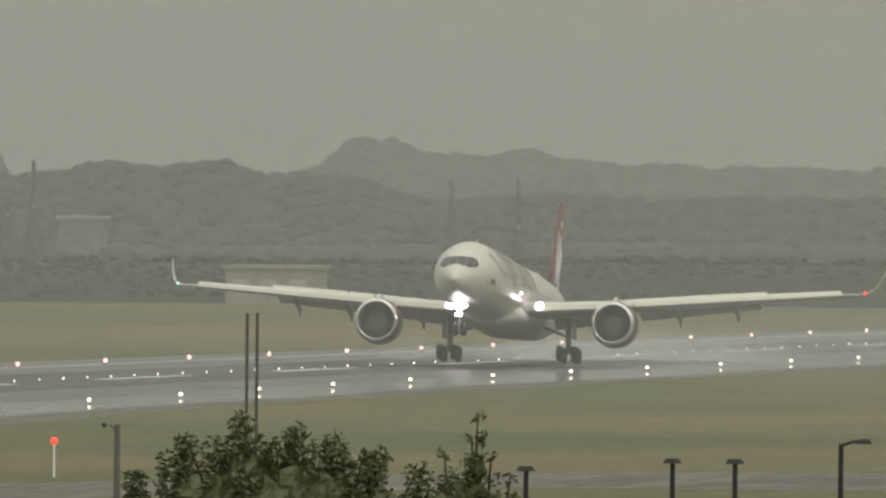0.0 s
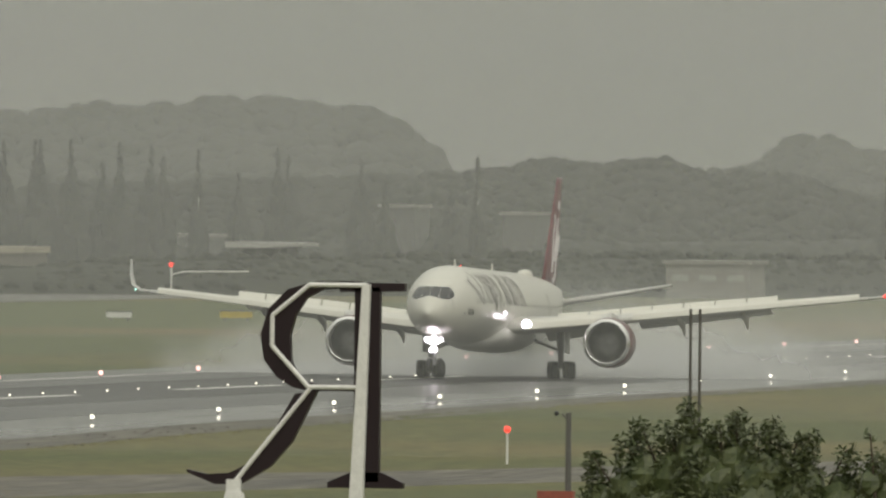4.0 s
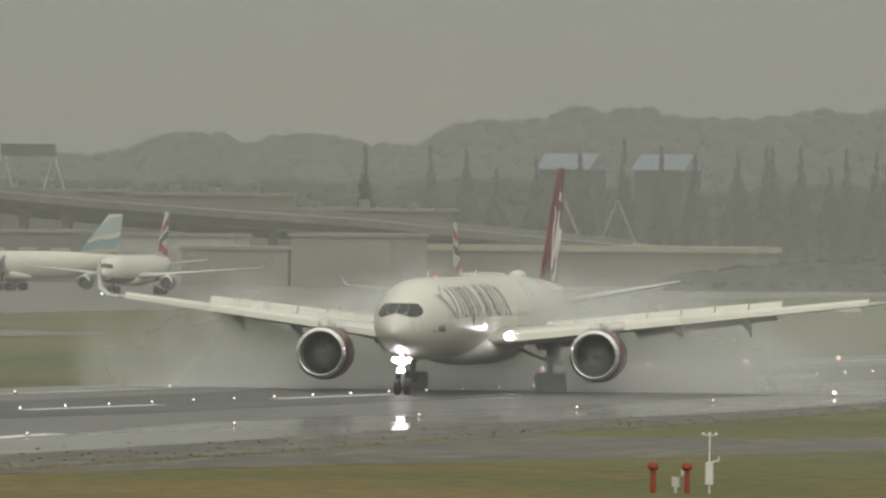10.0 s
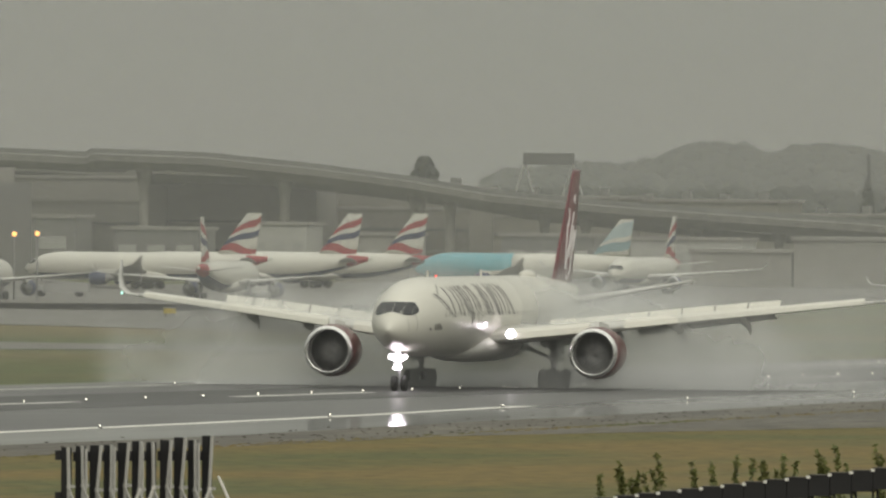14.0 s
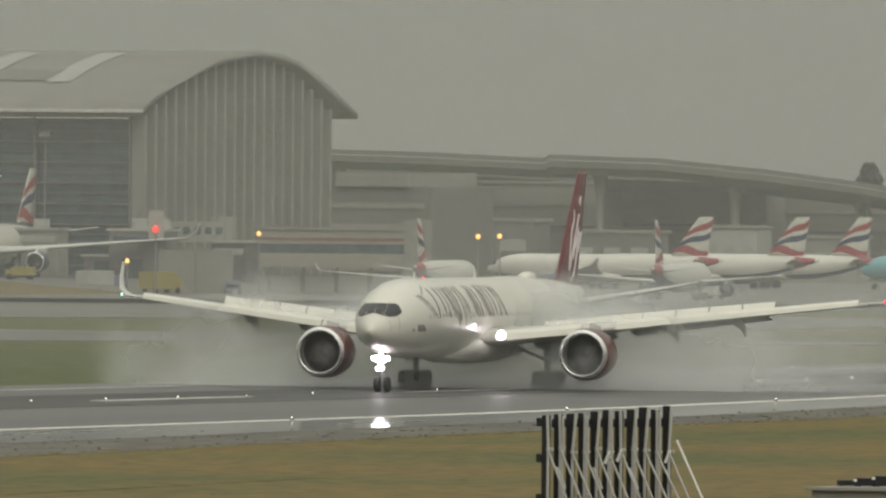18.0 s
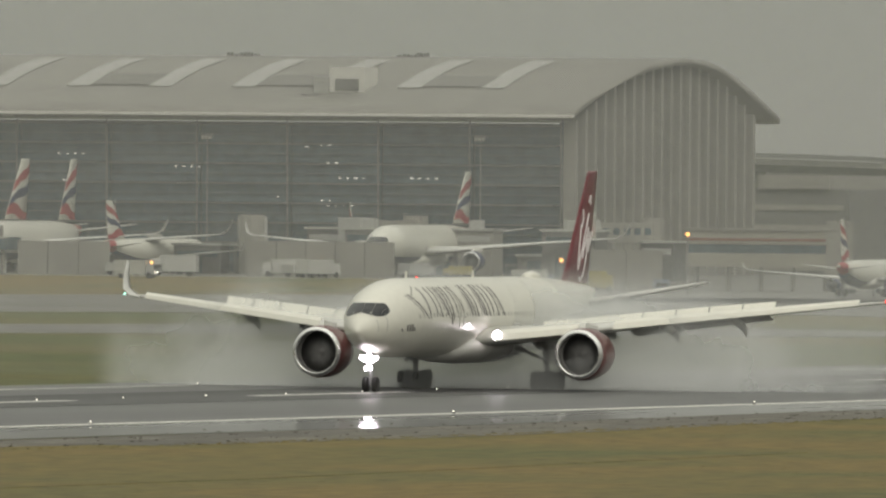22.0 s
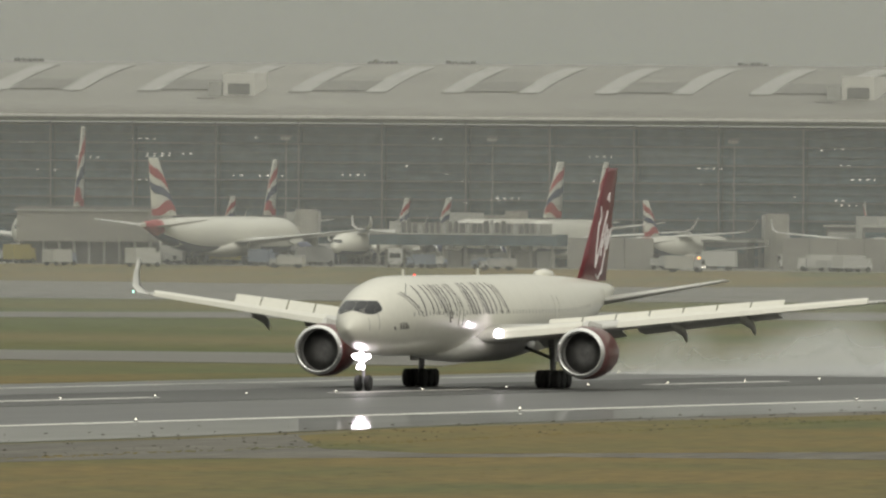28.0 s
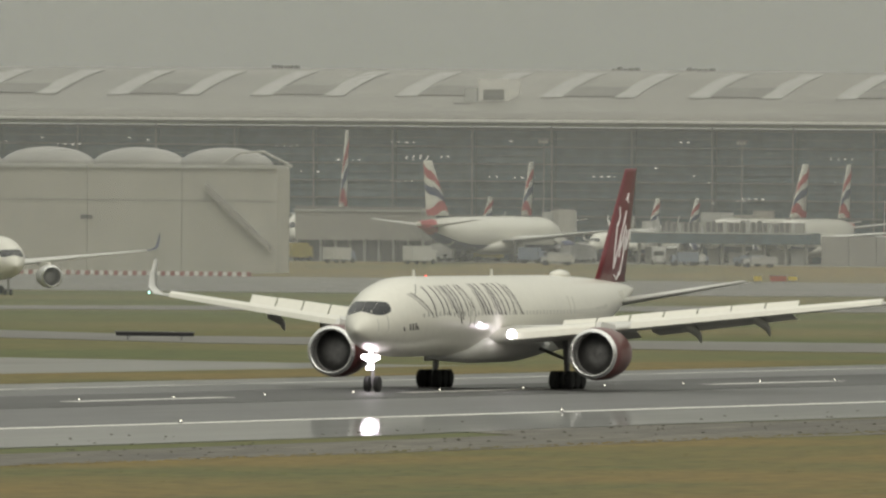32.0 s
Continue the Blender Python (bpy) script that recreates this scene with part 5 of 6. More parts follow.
for y0, y1, h in ((-467.0, -452.5, 4.9), (-430.9, -408.0, 5.2), (-377.6, -366.6, 6.0)):
    t = thing("blast_wall", "plain pale grey blast wall on the apron", "wall", "blast walls on the apron", at=pose(-1662, (y0 + y1) / 2, apron_z(-1662, y1 + 0.5)))
    n = max(2, int((y1 - y0) / 4))
    w = (y1 - y0) / n
    for i in range(n):
        part("panel", Geo().box(-0.4, 0.0, -(y1 - y0) / 2 + w * i + 0.06, -(y1 - y0) / 2 + w * (i + 1) - 0.06, 0, h), BEAM, t)


# plain service building beside the cargo hall
service = thing("service_building", "plain grey service building on columns by the stands", "building", at=pose(-1652, -543.7, LIFT))
part("upper_wall", Geo().box(-5, 0, -13.3, 9.3, 3.6, 8.4), BEAM, service)
part("lower_wall", Geo().box(-5, -1.5, -13.3, 9.3, 0, 3.6), WALL_DARK, service)
part("roof", Geo().box(-5.3, 0.3, -13.6, 9.6, 8.4, 8.7), FIN, service)
part("parapet_rail", Geo().box(-0.2, 0.0, -13.3, 9.3, 8.7, 9.2), MULLION, service)
for i in range(8):
    part("column", Geo().box(-1.4, -0.9, -9.2 + 2.6 * i, -8.8 + 2.6 * i, 0, 3.6), FIN, service)


random.seed(52)
for i in range(22):
    y = -390.9 - 8.6 * i + random.uniform(-1.5, 1.5)
    w, h, deep = random.uniform(2.5, 4.2), random.choice((3.0, 4.2, 5.4, 6.8)), random.uniform(3, 6)
    t = thing("stand_block", "boxy grey service block at the terminal stands", "building", "service blocks at the stands", at=pose(-1724 + random.uniform(-6, 8), y, apron_z(-1724, y)))
    part("wall", Geo().box(-deep, 0, -w, w, 0, h), random.choice((WALL_DARK, MULLION, BEAM)), t)
    part("roof", Geo().box(-deep - 0.3, 0.4, -w - 0.3, w + 0.3, h, h + 0.35), random.choice((WALL, FIN)), t)
    part("door", Geo().box(0, 0.1, -w * 0.5, w * 0.2, 0, min(2.8, h * 0.8)), PANE, t)
    if h > 4:
        part("window_band", Geo().box(0, 0.1, -w * 0.85, w * 0.85, h - 1.7, h - 0.8), FIN if i % 3 == 0 else PANE, t)
    if i % 2:
        part("roof_unit", Geo().box(-deep * 0.7, -deep * 0.3, -0.9, 0.9, h + 0.35, h + 1.6), FIN, t)


def bridge(x, y, ln, turn):
    t = thing("boarding_bridge", "pale boxy boarding bridge on a steel leg", "bridge", "boarding bridges", at=pose(x, y, apron_z(x, y), 0, 0, turn))
    part("tunnel", Geo().box(-1.4, 1.4, 0, ln, 5.2, 8.2), BEAM, t)
    part("cab", Geo().box(-2.2, 2.2, -3.4, 0.1, 4.8, 8.6), FIN, t)
    part("rotunda", Geo().tube([(0, ln, 0), (0, ln, 8.9)], [1.9, 1.9], 12), BEAM, t)
    for d in (-1.2, 1.2):
        part("leg", Geo().tube([(d, 3, 0), (d, 3, 5.2)], 0.2, 6), GEAR, t)
    part("wheel_beam", Geo().box(-1.8, 1.8, 2.4, 3.6, 0.0, 0.9), TYRE, t)
    for k in range(5):
        part("window", Geo().box(1.4, 1.46, ln * (0.1 + 0.17 * k), ln * (0.2 + 0.17 * k), 6.4, 7.4), PANE, t)


for x, y, ln, turn in ((-1724, -453.6, 9, -70), (-1726, -436.5, 12, 70), (-1722, -505.0, 11, 70), (-1724, -562.2, 12, -60), (-1722, -399.0, 12, 60), (-1722, -533.9, 9, -70)):
    bridge(x, y, ln, turn)


def truck(x, y, ln, h, mat, turn, tall=False, lamp=None):
    """A service vehicle: cab, box, wheels."""
    t = thing("service_truck", "service vehicle with a boxy body on the apron", "vehicle", "service vehicles", at=pose(x, y, apron_z(x, y) + 0.01, 0, 0, turn))
    part("cab", Geo().box(ln * 0.28, ln * 0.5, -1.05, 1.05, 0.5, h * 0.8, 0.86), mat, t)
    part("windscreen", Geo().box(ln * 0.47, ln * 0.5 + 0.02, -0.85, 0.85, h * 0.5, h * 0.74), GLASS, t)
    part("body", Geo().box(-ln * 0.5, ln * 0.27, -1.15, 1.15, 0.6, h), mat if not tall else WALL, t)
    for wx in (-0.33, 0.36):
        for wy in (-1.0, 1.0):
            part("wheel", Geo().tube([(ln * wx, wy - 0.14, 0.42), (ln * wx, wy + 0.14, 0.42)], 0.42, 12), TYRE, t)
    for wy in (-0.7, 0.7):
        part("headlight", Geo().ball((ln * 0.5 + 0.02, wy, 0.85), 0.13, 8, 5), WHITE_GLOW if lamp else GLASS, t)
    if lamp:
        part("beacon", Geo().ball((ln * 0.38, 0, h * 0.85), 0.28, 8, 5), lamp, t, "glowing beacon on the cab roof")


random.seed(77)
for i, (x, y) in enumerate(((-1521, -435.9), (-1517, -426.7), (-1528, -397.0), (-1498, -384.9), (-1525, -389.4), (-1536, -378.0), (-1532, -373.3), (-1521, -367.0), (-1528, -354.6), (-1540, -404.5), (-1521, -443.1), (-1532, -466.4), (-1536, -474.6), (-1528, -484.0), (-1540, -490.2), (-1525, -499.1), (-1536, -507.1), (-1532, -459.4), (-1544, -516.4), (-1551, -523.8), (-1528, -347.6), (-1540, -339.4), (-1532, -328.1), (-1536, -318.5), (-1581, -507.0), (-1588, -513.3), (-1574, -491.3), (-1544, -290.6), (-1540, -276.6), (-1536, -249.2), (-1506, -454.5), (-1510, -460.5), (-1551, -469.1), (-1506, -493.1), (-1517, -505.1), (-1521, -515.0), (-1517, -523.6), (-1506, -432.2), (-1510, -421.0), (-1566, -406.2), (-1498, -476.5), (-1502, -533.6), (-1574, -373.1), (-1566, -390.3))):
    dx = random.uniform(-10, 10) - 128
    x, y = x + dx, y + 0.38 * dx + random.uniform(-1, 1)
    if -1700 < x < -1636 and -535 < y < -523 or y < -590 or x > -1600 and y < -393:
        continue
    truck(x, y, random.uniform(4, 7.5), random.choice((1.8, 2.2, 2.6, 3.0)), random.choice(CAR), random.choice((-80, 95, 20, 160, -60)), i % 3 == 0, AMBER_GLOW if i in (3, 6, 9, 17) else None)
rail = thing("barrier_row", "row of red and white barrier blocks", "barrier", at=pose(-1476, -546.6, 0))
for i in range(60):
    part("block", Geo().box(-0.25, 0.25, 0.8 * i, 0.8 * i + 0.76, 0, 0.75, 0.8), BAR_RED if i % 2 else BAR_WHITE, rail)
for i, (x, y, z, m) in enumerate(((-1634, -368.0, 9.0, RED_GLOW), (-1614, -364.9, 4.7, AMBER_GLOW), (-1614, -345.9, 8.6, AMBER_GLOW), (-1614, -318.1, 3.7, WHITE_GLOW), (-1614, -311.3, 8.6, AMBER_GLOW), (-1614, -314.4, 8.5, AMBER_GLOW))):
    t = thing("apron_light", "glowing lamp on an apron post", "light", "apron lamps", at=pose(x, y, 0))
    part("post", Geo().tube([(0, 0, 0), (0, 0, z)], 0.12, 6), GEAR, t)
    part("backing", Geo().box(-0.2, -0.1, -1.1, 1.1, z - 1.3, z + 2.6) if i == 0 else Geo().box(-0.2, -0.1, -0.3, 0.3, z - 0.3, z + 0.3), WALL, t)
    part("lamp", Geo().ball((0.1, 0, z), 0.5 if i == 0 else 0.32, 8, 5), m, t)
# lamp masts and stands before the terminal
for y in (-415.8, -459.4, -501.0, -536.9):
    t = thing("apron_mast", "tall thin grey apron light mast", "mast", "apron light masts", at=pose(-1720, y, apron_z(-1720, y)))
    part("mast", Geo().tube([(0, 0, 0), (0, 0, 21)], [0.14, 0.1], 8), MULLION, t)
    part("head", Geo().box(-0.4, 0.4, -0.9, 0.9, 20.6, 20.9), WALL_DARK, t)
    for k in (-0.6, 0.0, 0.6):
        part("floodlight", Geo().box(0.4, 0.6, k - 0.2, k + 0.2, 20.2, 20.6), BEAM, t)

# rain haze put in as flat see-through sheets, across the runway and beyond
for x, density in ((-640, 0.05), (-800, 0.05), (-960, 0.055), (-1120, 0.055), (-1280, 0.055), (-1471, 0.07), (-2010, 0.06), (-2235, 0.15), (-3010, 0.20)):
    m = mist("haze_sheet", density, (1e6, 1e6, 1e6), soft=0.2)
    ob = part("haze_sheet", Geo().sheet([(x, -1400, 0), (x, 300, 0), (x, 300, 400), (x, -1400, 400)]), m)
    tagged(ob, "flat see-through sheet standing in for grey rain haze", "mist", kind="stuff")



# ---- the sign letter in front: seen from behind, dark face with a pale tube frame ----
MAROON = material("dark_maroon_sign_face", (0.016, 0.007, 0.010), 0.4, vary=0.15, scale=3)
TUBE = material("pale_painted_frame", (0.78, 0.78, 0.75), 0.45, vary=0.1, scale=3)
BLACK = material("black_painted_panel", (0.014, 0.014, 0.016), 0.5, vary=0.2, scale=3)
LEAF = two_tone("deep_green_leaf", (0.05, 0.07, 0.024), (0.09, 0.105, 0.042), 2.0, 0.2, 0.5, rough=0.5, fine=8, grain=0.3, bump=0.0)
BARK = material("brown_bark", (0.06, 0.045, 0.03), 0.9, vary=0.3, scale=3)
WEED = two_tone("yellow_green_weed_leaf", (0.10, 0.13, 0.035), (0.17, 0.17, 0.05), 2.0, 0.2, 0.5, rough=0.6, fine=8, grain=0.3, bump=0.0)
RUST = material("rusty_red_paint", (0.30, 0.06, 0.03), 0.6, vary=0.25, scale=4)
WOODPOLE = material("grey_weathered_pole", (0.10, 0.095, 0.085), 0.8, vary=0.2, scale=3)

S = 0.02605
letter = thing("sign_letter", "large dark maroon sign letter on pale posts, seen from behind", "sign", at=pose(-600, 122.2, 11.35))


def lp(px, py, x=0.0):
    return (x, (px - 650) * S, -(py - 495) * S)


def ribbon(outer, inner, x0, x1):
    """A flat band between two edges, with thickness."""
    g = Geo()
    rows = [[lp(*a, x0), lp(*b, x0), lp(*b, x1), lp(*a, x1)] for a, b in zip(outer, inner)]
    return g.loft(rows)


part("stem", ribbon([(627, 500), (627, 845)], [(673, 500), (673, 845)], -0.2, 0.2), MAROON, letter)
part("serif", ribbon([(600, 492), (600, 509), (622, 512)][:2], [(718, 493), (718, 507)], -0.2, 0.2), MAROON, letter)
part("serif", ribbon([(622, 828), (580, 846), (580, 856)], [(678, 828), (717, 846), (717, 856)], -0.2, 0.2), MAROON, letter)
part("bowl", ribbon([(640, 490), (560, 490), (505, 505), (470, 540), (456, 585), (462, 630), (485, 660), (515, 679), (545, 685), (640, 685)],
                    [(640, 503), (570, 505), (540, 520), (520, 550), (510, 585), (512, 630), (522, 655), (540, 668), (560, 673), (640, 673)], -0.2, 0.2), MAROON, letter)
part("leg", ribbon([(520, 690), (490, 740), (465, 785), (435, 815), (400, 832), (360, 834), (322, 826)], [(560, 684), (540, 725), (515, 775), (475, 820), (425, 850), (375, 852), (325, 832)], -0.2, 0.2), MAROON, letter)
for a, b in (((650, 497), (545, 497)), ((545, 497), (478, 552)), ((478, 552), (478, 606)), ((478, 606), (545, 678)), ((545, 678), (640, 678)), ((548, 680), (410, 850))):
    part("frame_tube", Geo().tube([lp(*a, 0.26), lp(*b, 0.26)], 0.11, 8), TUBE, letter)
part("post", Geo().loft([[(x, y, 0) for x, y in ((0.22, -0.19), (0.22, 0.19), (0.5, 0.19), (0.5, -0.19))], [(x, y - 0.46, -11.35) for x, y in ((0.22, -0.33), (0.22, 0.35), (0.55, 0.35), (0.55, -0.33))]]), TUBE, letter, "pale square post")
part("post", Geo().box(0.22, 0.45, (398 - 650) * S, (424 - 650) * S, -11.35, -(843 - 495) * S), TUBE, letter, "pale short post")
part("post_foot", Geo().box(0.0, 0.7, (385 - 650) * S, (440 - 650) * S, -11.35, -(866 - 495) * S, 0.55), TUBE, letter)


# ---- trees ----
def leafy(g, c, r, count, size):
    """Loose leaves, each a folded blade, round a centre."""
    c = Vector(c)
    for _ in range(count):
        d = Vector((random.gauss(0, 1), random.gauss(0, 1), random.gauss(0, 1))).normalized() * r * random.random() ** 0.4
        p = c + d
        a = Vector((random.gauss(0, 1), random.gauss(0, 1), random.gauss(0, 0.7))).normalized() * size * random.uniform(0.6, 1.3)
        b = a.cross(Vector((random.gauss(0, 1), random.gauss(0, 1), random.gauss(0, 1)))).normalized() * size * 0.32
        g.sheet([p - a, p + b, p + a, p - b])


def bushy_tree(at, tops, label, dense):
    """A tree whose twig tips reach the given (y, z, radius) places."""
    t = thing("tree", label, "tree", at=at)
    part("trunk", Geo().tube([(0, 0, 0), (0.1, 0.1, 2.5), (0, 0, 5.5)], [0.32, 0.26, 0.16], 8), BARK, t)
    g = Geo()
    for y, z, r in tops:
        limb = part("limb", Geo().tube([(0, 0, 3.0 + random.random()), (random.uniform(-0.4, 0.4), y * 0.6, z * 0.7), (0, y, z - 0.1)], [0.12, 0.07, 0.02], 6), BARK, t)
        for k in range(7):
            u = k / 6
            leafy(g, (random.uniform(-1.0, 1.0) * (1 - u * 0.8), y + random.uniform(-0.5, 0.5) * (1 - u), z - r * 0.5 - (1 - u) * 3.2), r * (0.75 + 0.75 * (1 - u)), int(dense * (0.7 + 1.5 * (1 - u))), 0.125)
        tuft(g, (0, y * 0.95, z - r - 1.2), r * 1.15, 1.3, 9, 7)
    part("crown", g, LEAF, t, "deep green leafy crown")
    return t


random.seed(21)
bushy_tree(pose(-326, 197.7, 0.00), [(-4.4, 8.3, 0.5), (-3.4, 8.8, 0.6), (-3.0, 9.25, 0.5), (-2.2, 9.2, 0.6), (-1.5, 9.85, 0.5), (-1.2, 9.2, 0.7), (-0.6, 9.2, 0.7), (-0.1, 9.6, 0.5), (0.6, 9.1, 0.7), (1.0, 9.35, 0.5), (1.7, 8.8, 0.6), (2.1, 9.0, 0.5), (3.2, 8.6, 0.6), (4.0, 8.3, 0.5), (4.5, 7.7, 0.5), (0.0, 8.2, 1.2), (-2.5, 8.0, 1.2), (2.2, 7.8, 1.1)],
           "dense green leafy tree top in front of the runway", 185)
bushy_tree(pose(-310, 205.6, 0.00), [(0.1, 10.2, 0.22), (-0.05, 9.7, 0.3), (-0.75, 9.3, 0.3), (0.45, 9.2, 0.28), (-0.2, 8.9, 0.35), (0.95, 8.7, 0.25), (-0.6, 8.5, 0.35), (0.4, 8.3, 0.35)], "slender young tree with loose green leaves", 26)


# ---- poles, lamps and markers before the runway ----
def pole(x, y, h, r, label, mat=WOODPOLE, name="pole", head=None):
    t = thing(name, label, "pole", "posts before the runway", at=pose(x, y, 0))
    part("shaft", Geo().tube([(0, 0, 0), (0, 0, h)], [r, r * 0.8], 8), mat, t)
    return t


for y in (132.69, 133.14):
    pole(-622, y, 10.2, 0.085, "tall thin grey pole beside its twin")
t = pole(-777, 88.85, 1.85, 0.07, "white marker post with a glowing red lamp", TUBE, "marker_light")
part("lamp", Geo().ball((0, 0, 2.0), 0.2, 10, 6), RED_GLOW, t, "glowing red lamp")
t = pole(-654, 119.72, 4.75, 0.17, "grey weathered post with a bracket arm")
part("arm", Geo().tube([(0, 0, 4.4), (0, -0.35, 4.7)], 0.05, 6), WOODPOLE, t)
part("fitting", Geo().ball((0, -0.62, 4.72), 0.13, 8, 5), BLACK, t)
part("base_box", Geo().box(-0.2, 0.3, -1.5, 0.3, 0.0, 0.9), RUST, t)
for y, z in ((186.2, 7.0), (192.9, 7.3), (190.9, 7.3)):
    t = pole(-415, y, z, 0.1, "dark lamp post with a wide flat head", BLACK, "lamp_post")
    part("head", Geo().box(-0.2, 0.2, -0.28, 0.28, z - 0.06, z + 0.1, 0.7), BLACK, t)
t = pole(-416, 196.1, 7.9, 0.1, "dark street lamp with a bent arm", BLACK, "street_lamp")
part("arm", Geo().tube([(0, 0, 7.85), (0, 0.4, 7.98), (0, 0.75, 7.98)], 0.05, 6), BLACK, t)
part("head", Geo().box(-0.12, 0.12, 0.5, 1.0, 7.9, 8.05, 0.6), BLACK, t)
for y in (114.0, 115.8):
    t = pole(-540, y, 1.3, 0.17, "rusty red approach light stand", RUST, "approach_light")
    part("cap", Geo().tube([(0, 0, 1.2), (0, 0, 1.35), (0, 0, 1.6)], [0.2, 0.31, 0.25], 12), RUST, t)
t = pole(-540, 117.0, 3.05, 0.05, "white weather mast with cup arms", TUBE, "weather_mast")
part("cross_arm", Geo().tube([(0, -0.42, 3.1), (0, 0, 3.0), (0, 0.42, 3.1)], 0.04, 6), TUBE, t)
for y in (-0.34, 0.34, 0.0):
    part("cup", Geo().ball((0, y, 3.1), 0.09, 8, 5), TUBE, t)
part("box", Geo().box(-0.16, 0.16, -0.17, 0.17, 0.5, 1.65), TUBE, t)
part("side_arm", Geo().tube([(0, 0.1, 1.65), (0, 0.5, 1.75), (0, 0.5, 1.95)], 0.05, 6), TUBE, t)
for y, h in ((114.95, 0.85), (115.45, 1.4)):
    t = pole(-541, y, h, 0.09, "short white stand on the grass", TUBE, "instrument_stand")
    part("head", Geo().box(-0.16, 0.16, -0.17, 0.17, h - 0.5, h), TUBE, t)

# ---- row of sign letters seen end on: black faces, pale braces ----
random.seed(15)
FRAME = material("grey_galvanised_tube", (0.46, 0.46, 0.45), 0.45, vary=0.12, scale=3)
for i in range(11):
    y, x = 165.57 + 0.375 * i, -204 - 0.7 * i
    top = 5.05 + 0.05 * i + random.uniform(-0.12, 0.08)
    sway = random.uniform(-0.05, 0.16)
    kink = random.uniform(3.3, 3.6)
    t = thing("edge_on_letter", "black sign letter edge-on with pale steel braces", "sign", "row of sign letters seen from behind", at=pose(x, y, 0))
    part("face", Geo().box(-0.12, 0.12, -0.32, 0.05, 0.6, top), BLACK, t)
    part("upright", Geo().tube([(0.2, 0.02, 0), (0.2, 0.04, kink), (0.2, 0.04 + sway, top)], 0.075, 6), FRAME, t)
    if i % 2:
        part("upright", Geo().tube([(0.25, 0.2, 0), (0.25, 0.13, kink - 0.5), (0.25, 0.2, kink), (0.25, 0.18, top - 0.1)], 0.055, 6), FRAME, t)
    if i in (5, 6, 10):
        part("hook", Geo().tube([(0.3, -0.12, kink - 0.55), (0.3, 0.06, kink - 0.1), (0.3, 0.12, kink + 0.05)], 0.075, 6), TUBE, t, "pale bent bracket")
    part("brace", Geo().tube([(0.3, 0.05, kink), (0.3, 1.62 + random.uniform(-0.15, 0.15), 0.0)], 0.05, 6), FRAME, t)
    if i % 3 == 1:
        part("brace", Geo().tube([(0.3, -0.1, kink - 0.9), (0.3, 0.35, kink - 1.9)], 0.06, 6), FRAME, t)
    part("crossbar", Geo().box(0.15, 0.25, -0.05, 0.3, kink - 0.05, kink + 0.07), FRAME, t)
    for z in ((1.0, 2.9, 4.6) if i == 0 else (4.55,)):
        part("clamp", Geo().box(-0.2, 0.2, -0.56 if i == 0 else -0.40, -0.32, z, z + 0.4), BLACK, t)
t = thing("sign_stay", "pale leaning steel stay beside the letters", "brace", at=pose(-211.4, 169.65, 0))
part("stay", Geo().tube([(0, 1.75, 0), (0, -0.1, 3.9)], 0.06, 8), TUBE, t)

# ---- parapet with black louvres, and weeds on the roof before it ----
roof = thing("flat_roof_building", "low building with a grey flat roof", "building", at=pose(-260, 175, 0))
part("wall", Geo().box(-7, 0, -14, 14, 0, 0.7), BEAM, roof)
part("roof", Geo().box(-7.3, 0.3, -14.3, 14.3, 0.7, 0.85), BEAM, roof)
for i in range(25):
    y = 162.0 + 0.98 * i
    h = float(np.interp(y, (162, 172, 184, 187), (1.15, 2.35, 3.75, 3.9))) - 0.85
    t = thing("roof_louvre", "black louvre box on short legs", "louvre", "row of black louvre boxes", at=pose(-263, y, 0.85))
    part("box", Geo().box(-0.4, 0.4, -0.49, 0.46, max(h - 0.92, 0.05), h), BLACK, t)
    part("lid", Geo().box(-0.44, 0.44, -0.49, 0.46, h, h + 0.035), WOODPOLE, t)
    part("clip", Geo().box(0.38, 0.46, 0.40, 0.56, h - 0.04, h + 0.09), TUBE, t)
    for q in (-0.4, 0.38):
        part("leg", Geo().box(-0.05, 0.05, q - 0.04, q + 0.04, 0, max(h - 0.9, 0.06)), BLACK, t)
random.seed(8)
for i in range(30):
    y = 169.5 + 14.0 * random.random()
    h = float(np.interp(y, (169, 184), (1.5, 2.9))) + random.uniform(0.3, 1.0) * (1.5 if i % 3 == 0 else 1.0)
    t = thing("roof_weed", "tall leafy weed growing on the roof", "plant", "weeds on the flat roof", at=pose(-265.5, y, 0.85))
    lean = random.uniform(-0.5, 0.4)
    part("stem", Geo().tube([(0, 0, 0), (0, lean * 0.25, h * 0.5), (0, lean, h)], [0.03, 0.02, 0.008], 5), LEAF, t)
    g = Geo()
    for k in range(90):
        u = 0.3 + 0.7 * random.random()
        leafy(g, (0, lean * u * u, h * u), 0.2 * (1.4 - u), 1, 0.2)
    part("leaves", g, WEED, t)

# ---- signs and small things on the airfield ----
YELLOW = material("yellow_sign_face", (0.55, 0.42, 0.05), 0.5, vary=0.1, scale=2)
ORANGE = material("orange_barrier", (0.40, 0.18, 0.05), 0.6, vary=0.15, scale=2)


def board(x, y, w, h, mat, label, name="taxiway_sign", lit=False):
    t = thing(name, label, "sign", "airfield signs", at=pose(x, y, 0.03))
    part("board", Geo().box(-0.15, 0.15, -w / 2, w / 2, 0.4, 0.4 + h), mat, t)
    for q in (-0.35, 0.35):
        part("foot", Geo().box(-0.12, 0.12, w * q - 0.08, w * q + 0.08, 0, 0.4), GEAR, t)
    part("frame", Geo().box(-0.2, 0.2, -w / 2 - 0.1, w / 2 + 0.1, 0.4 + h, 0.5 + h), GEAR, t)


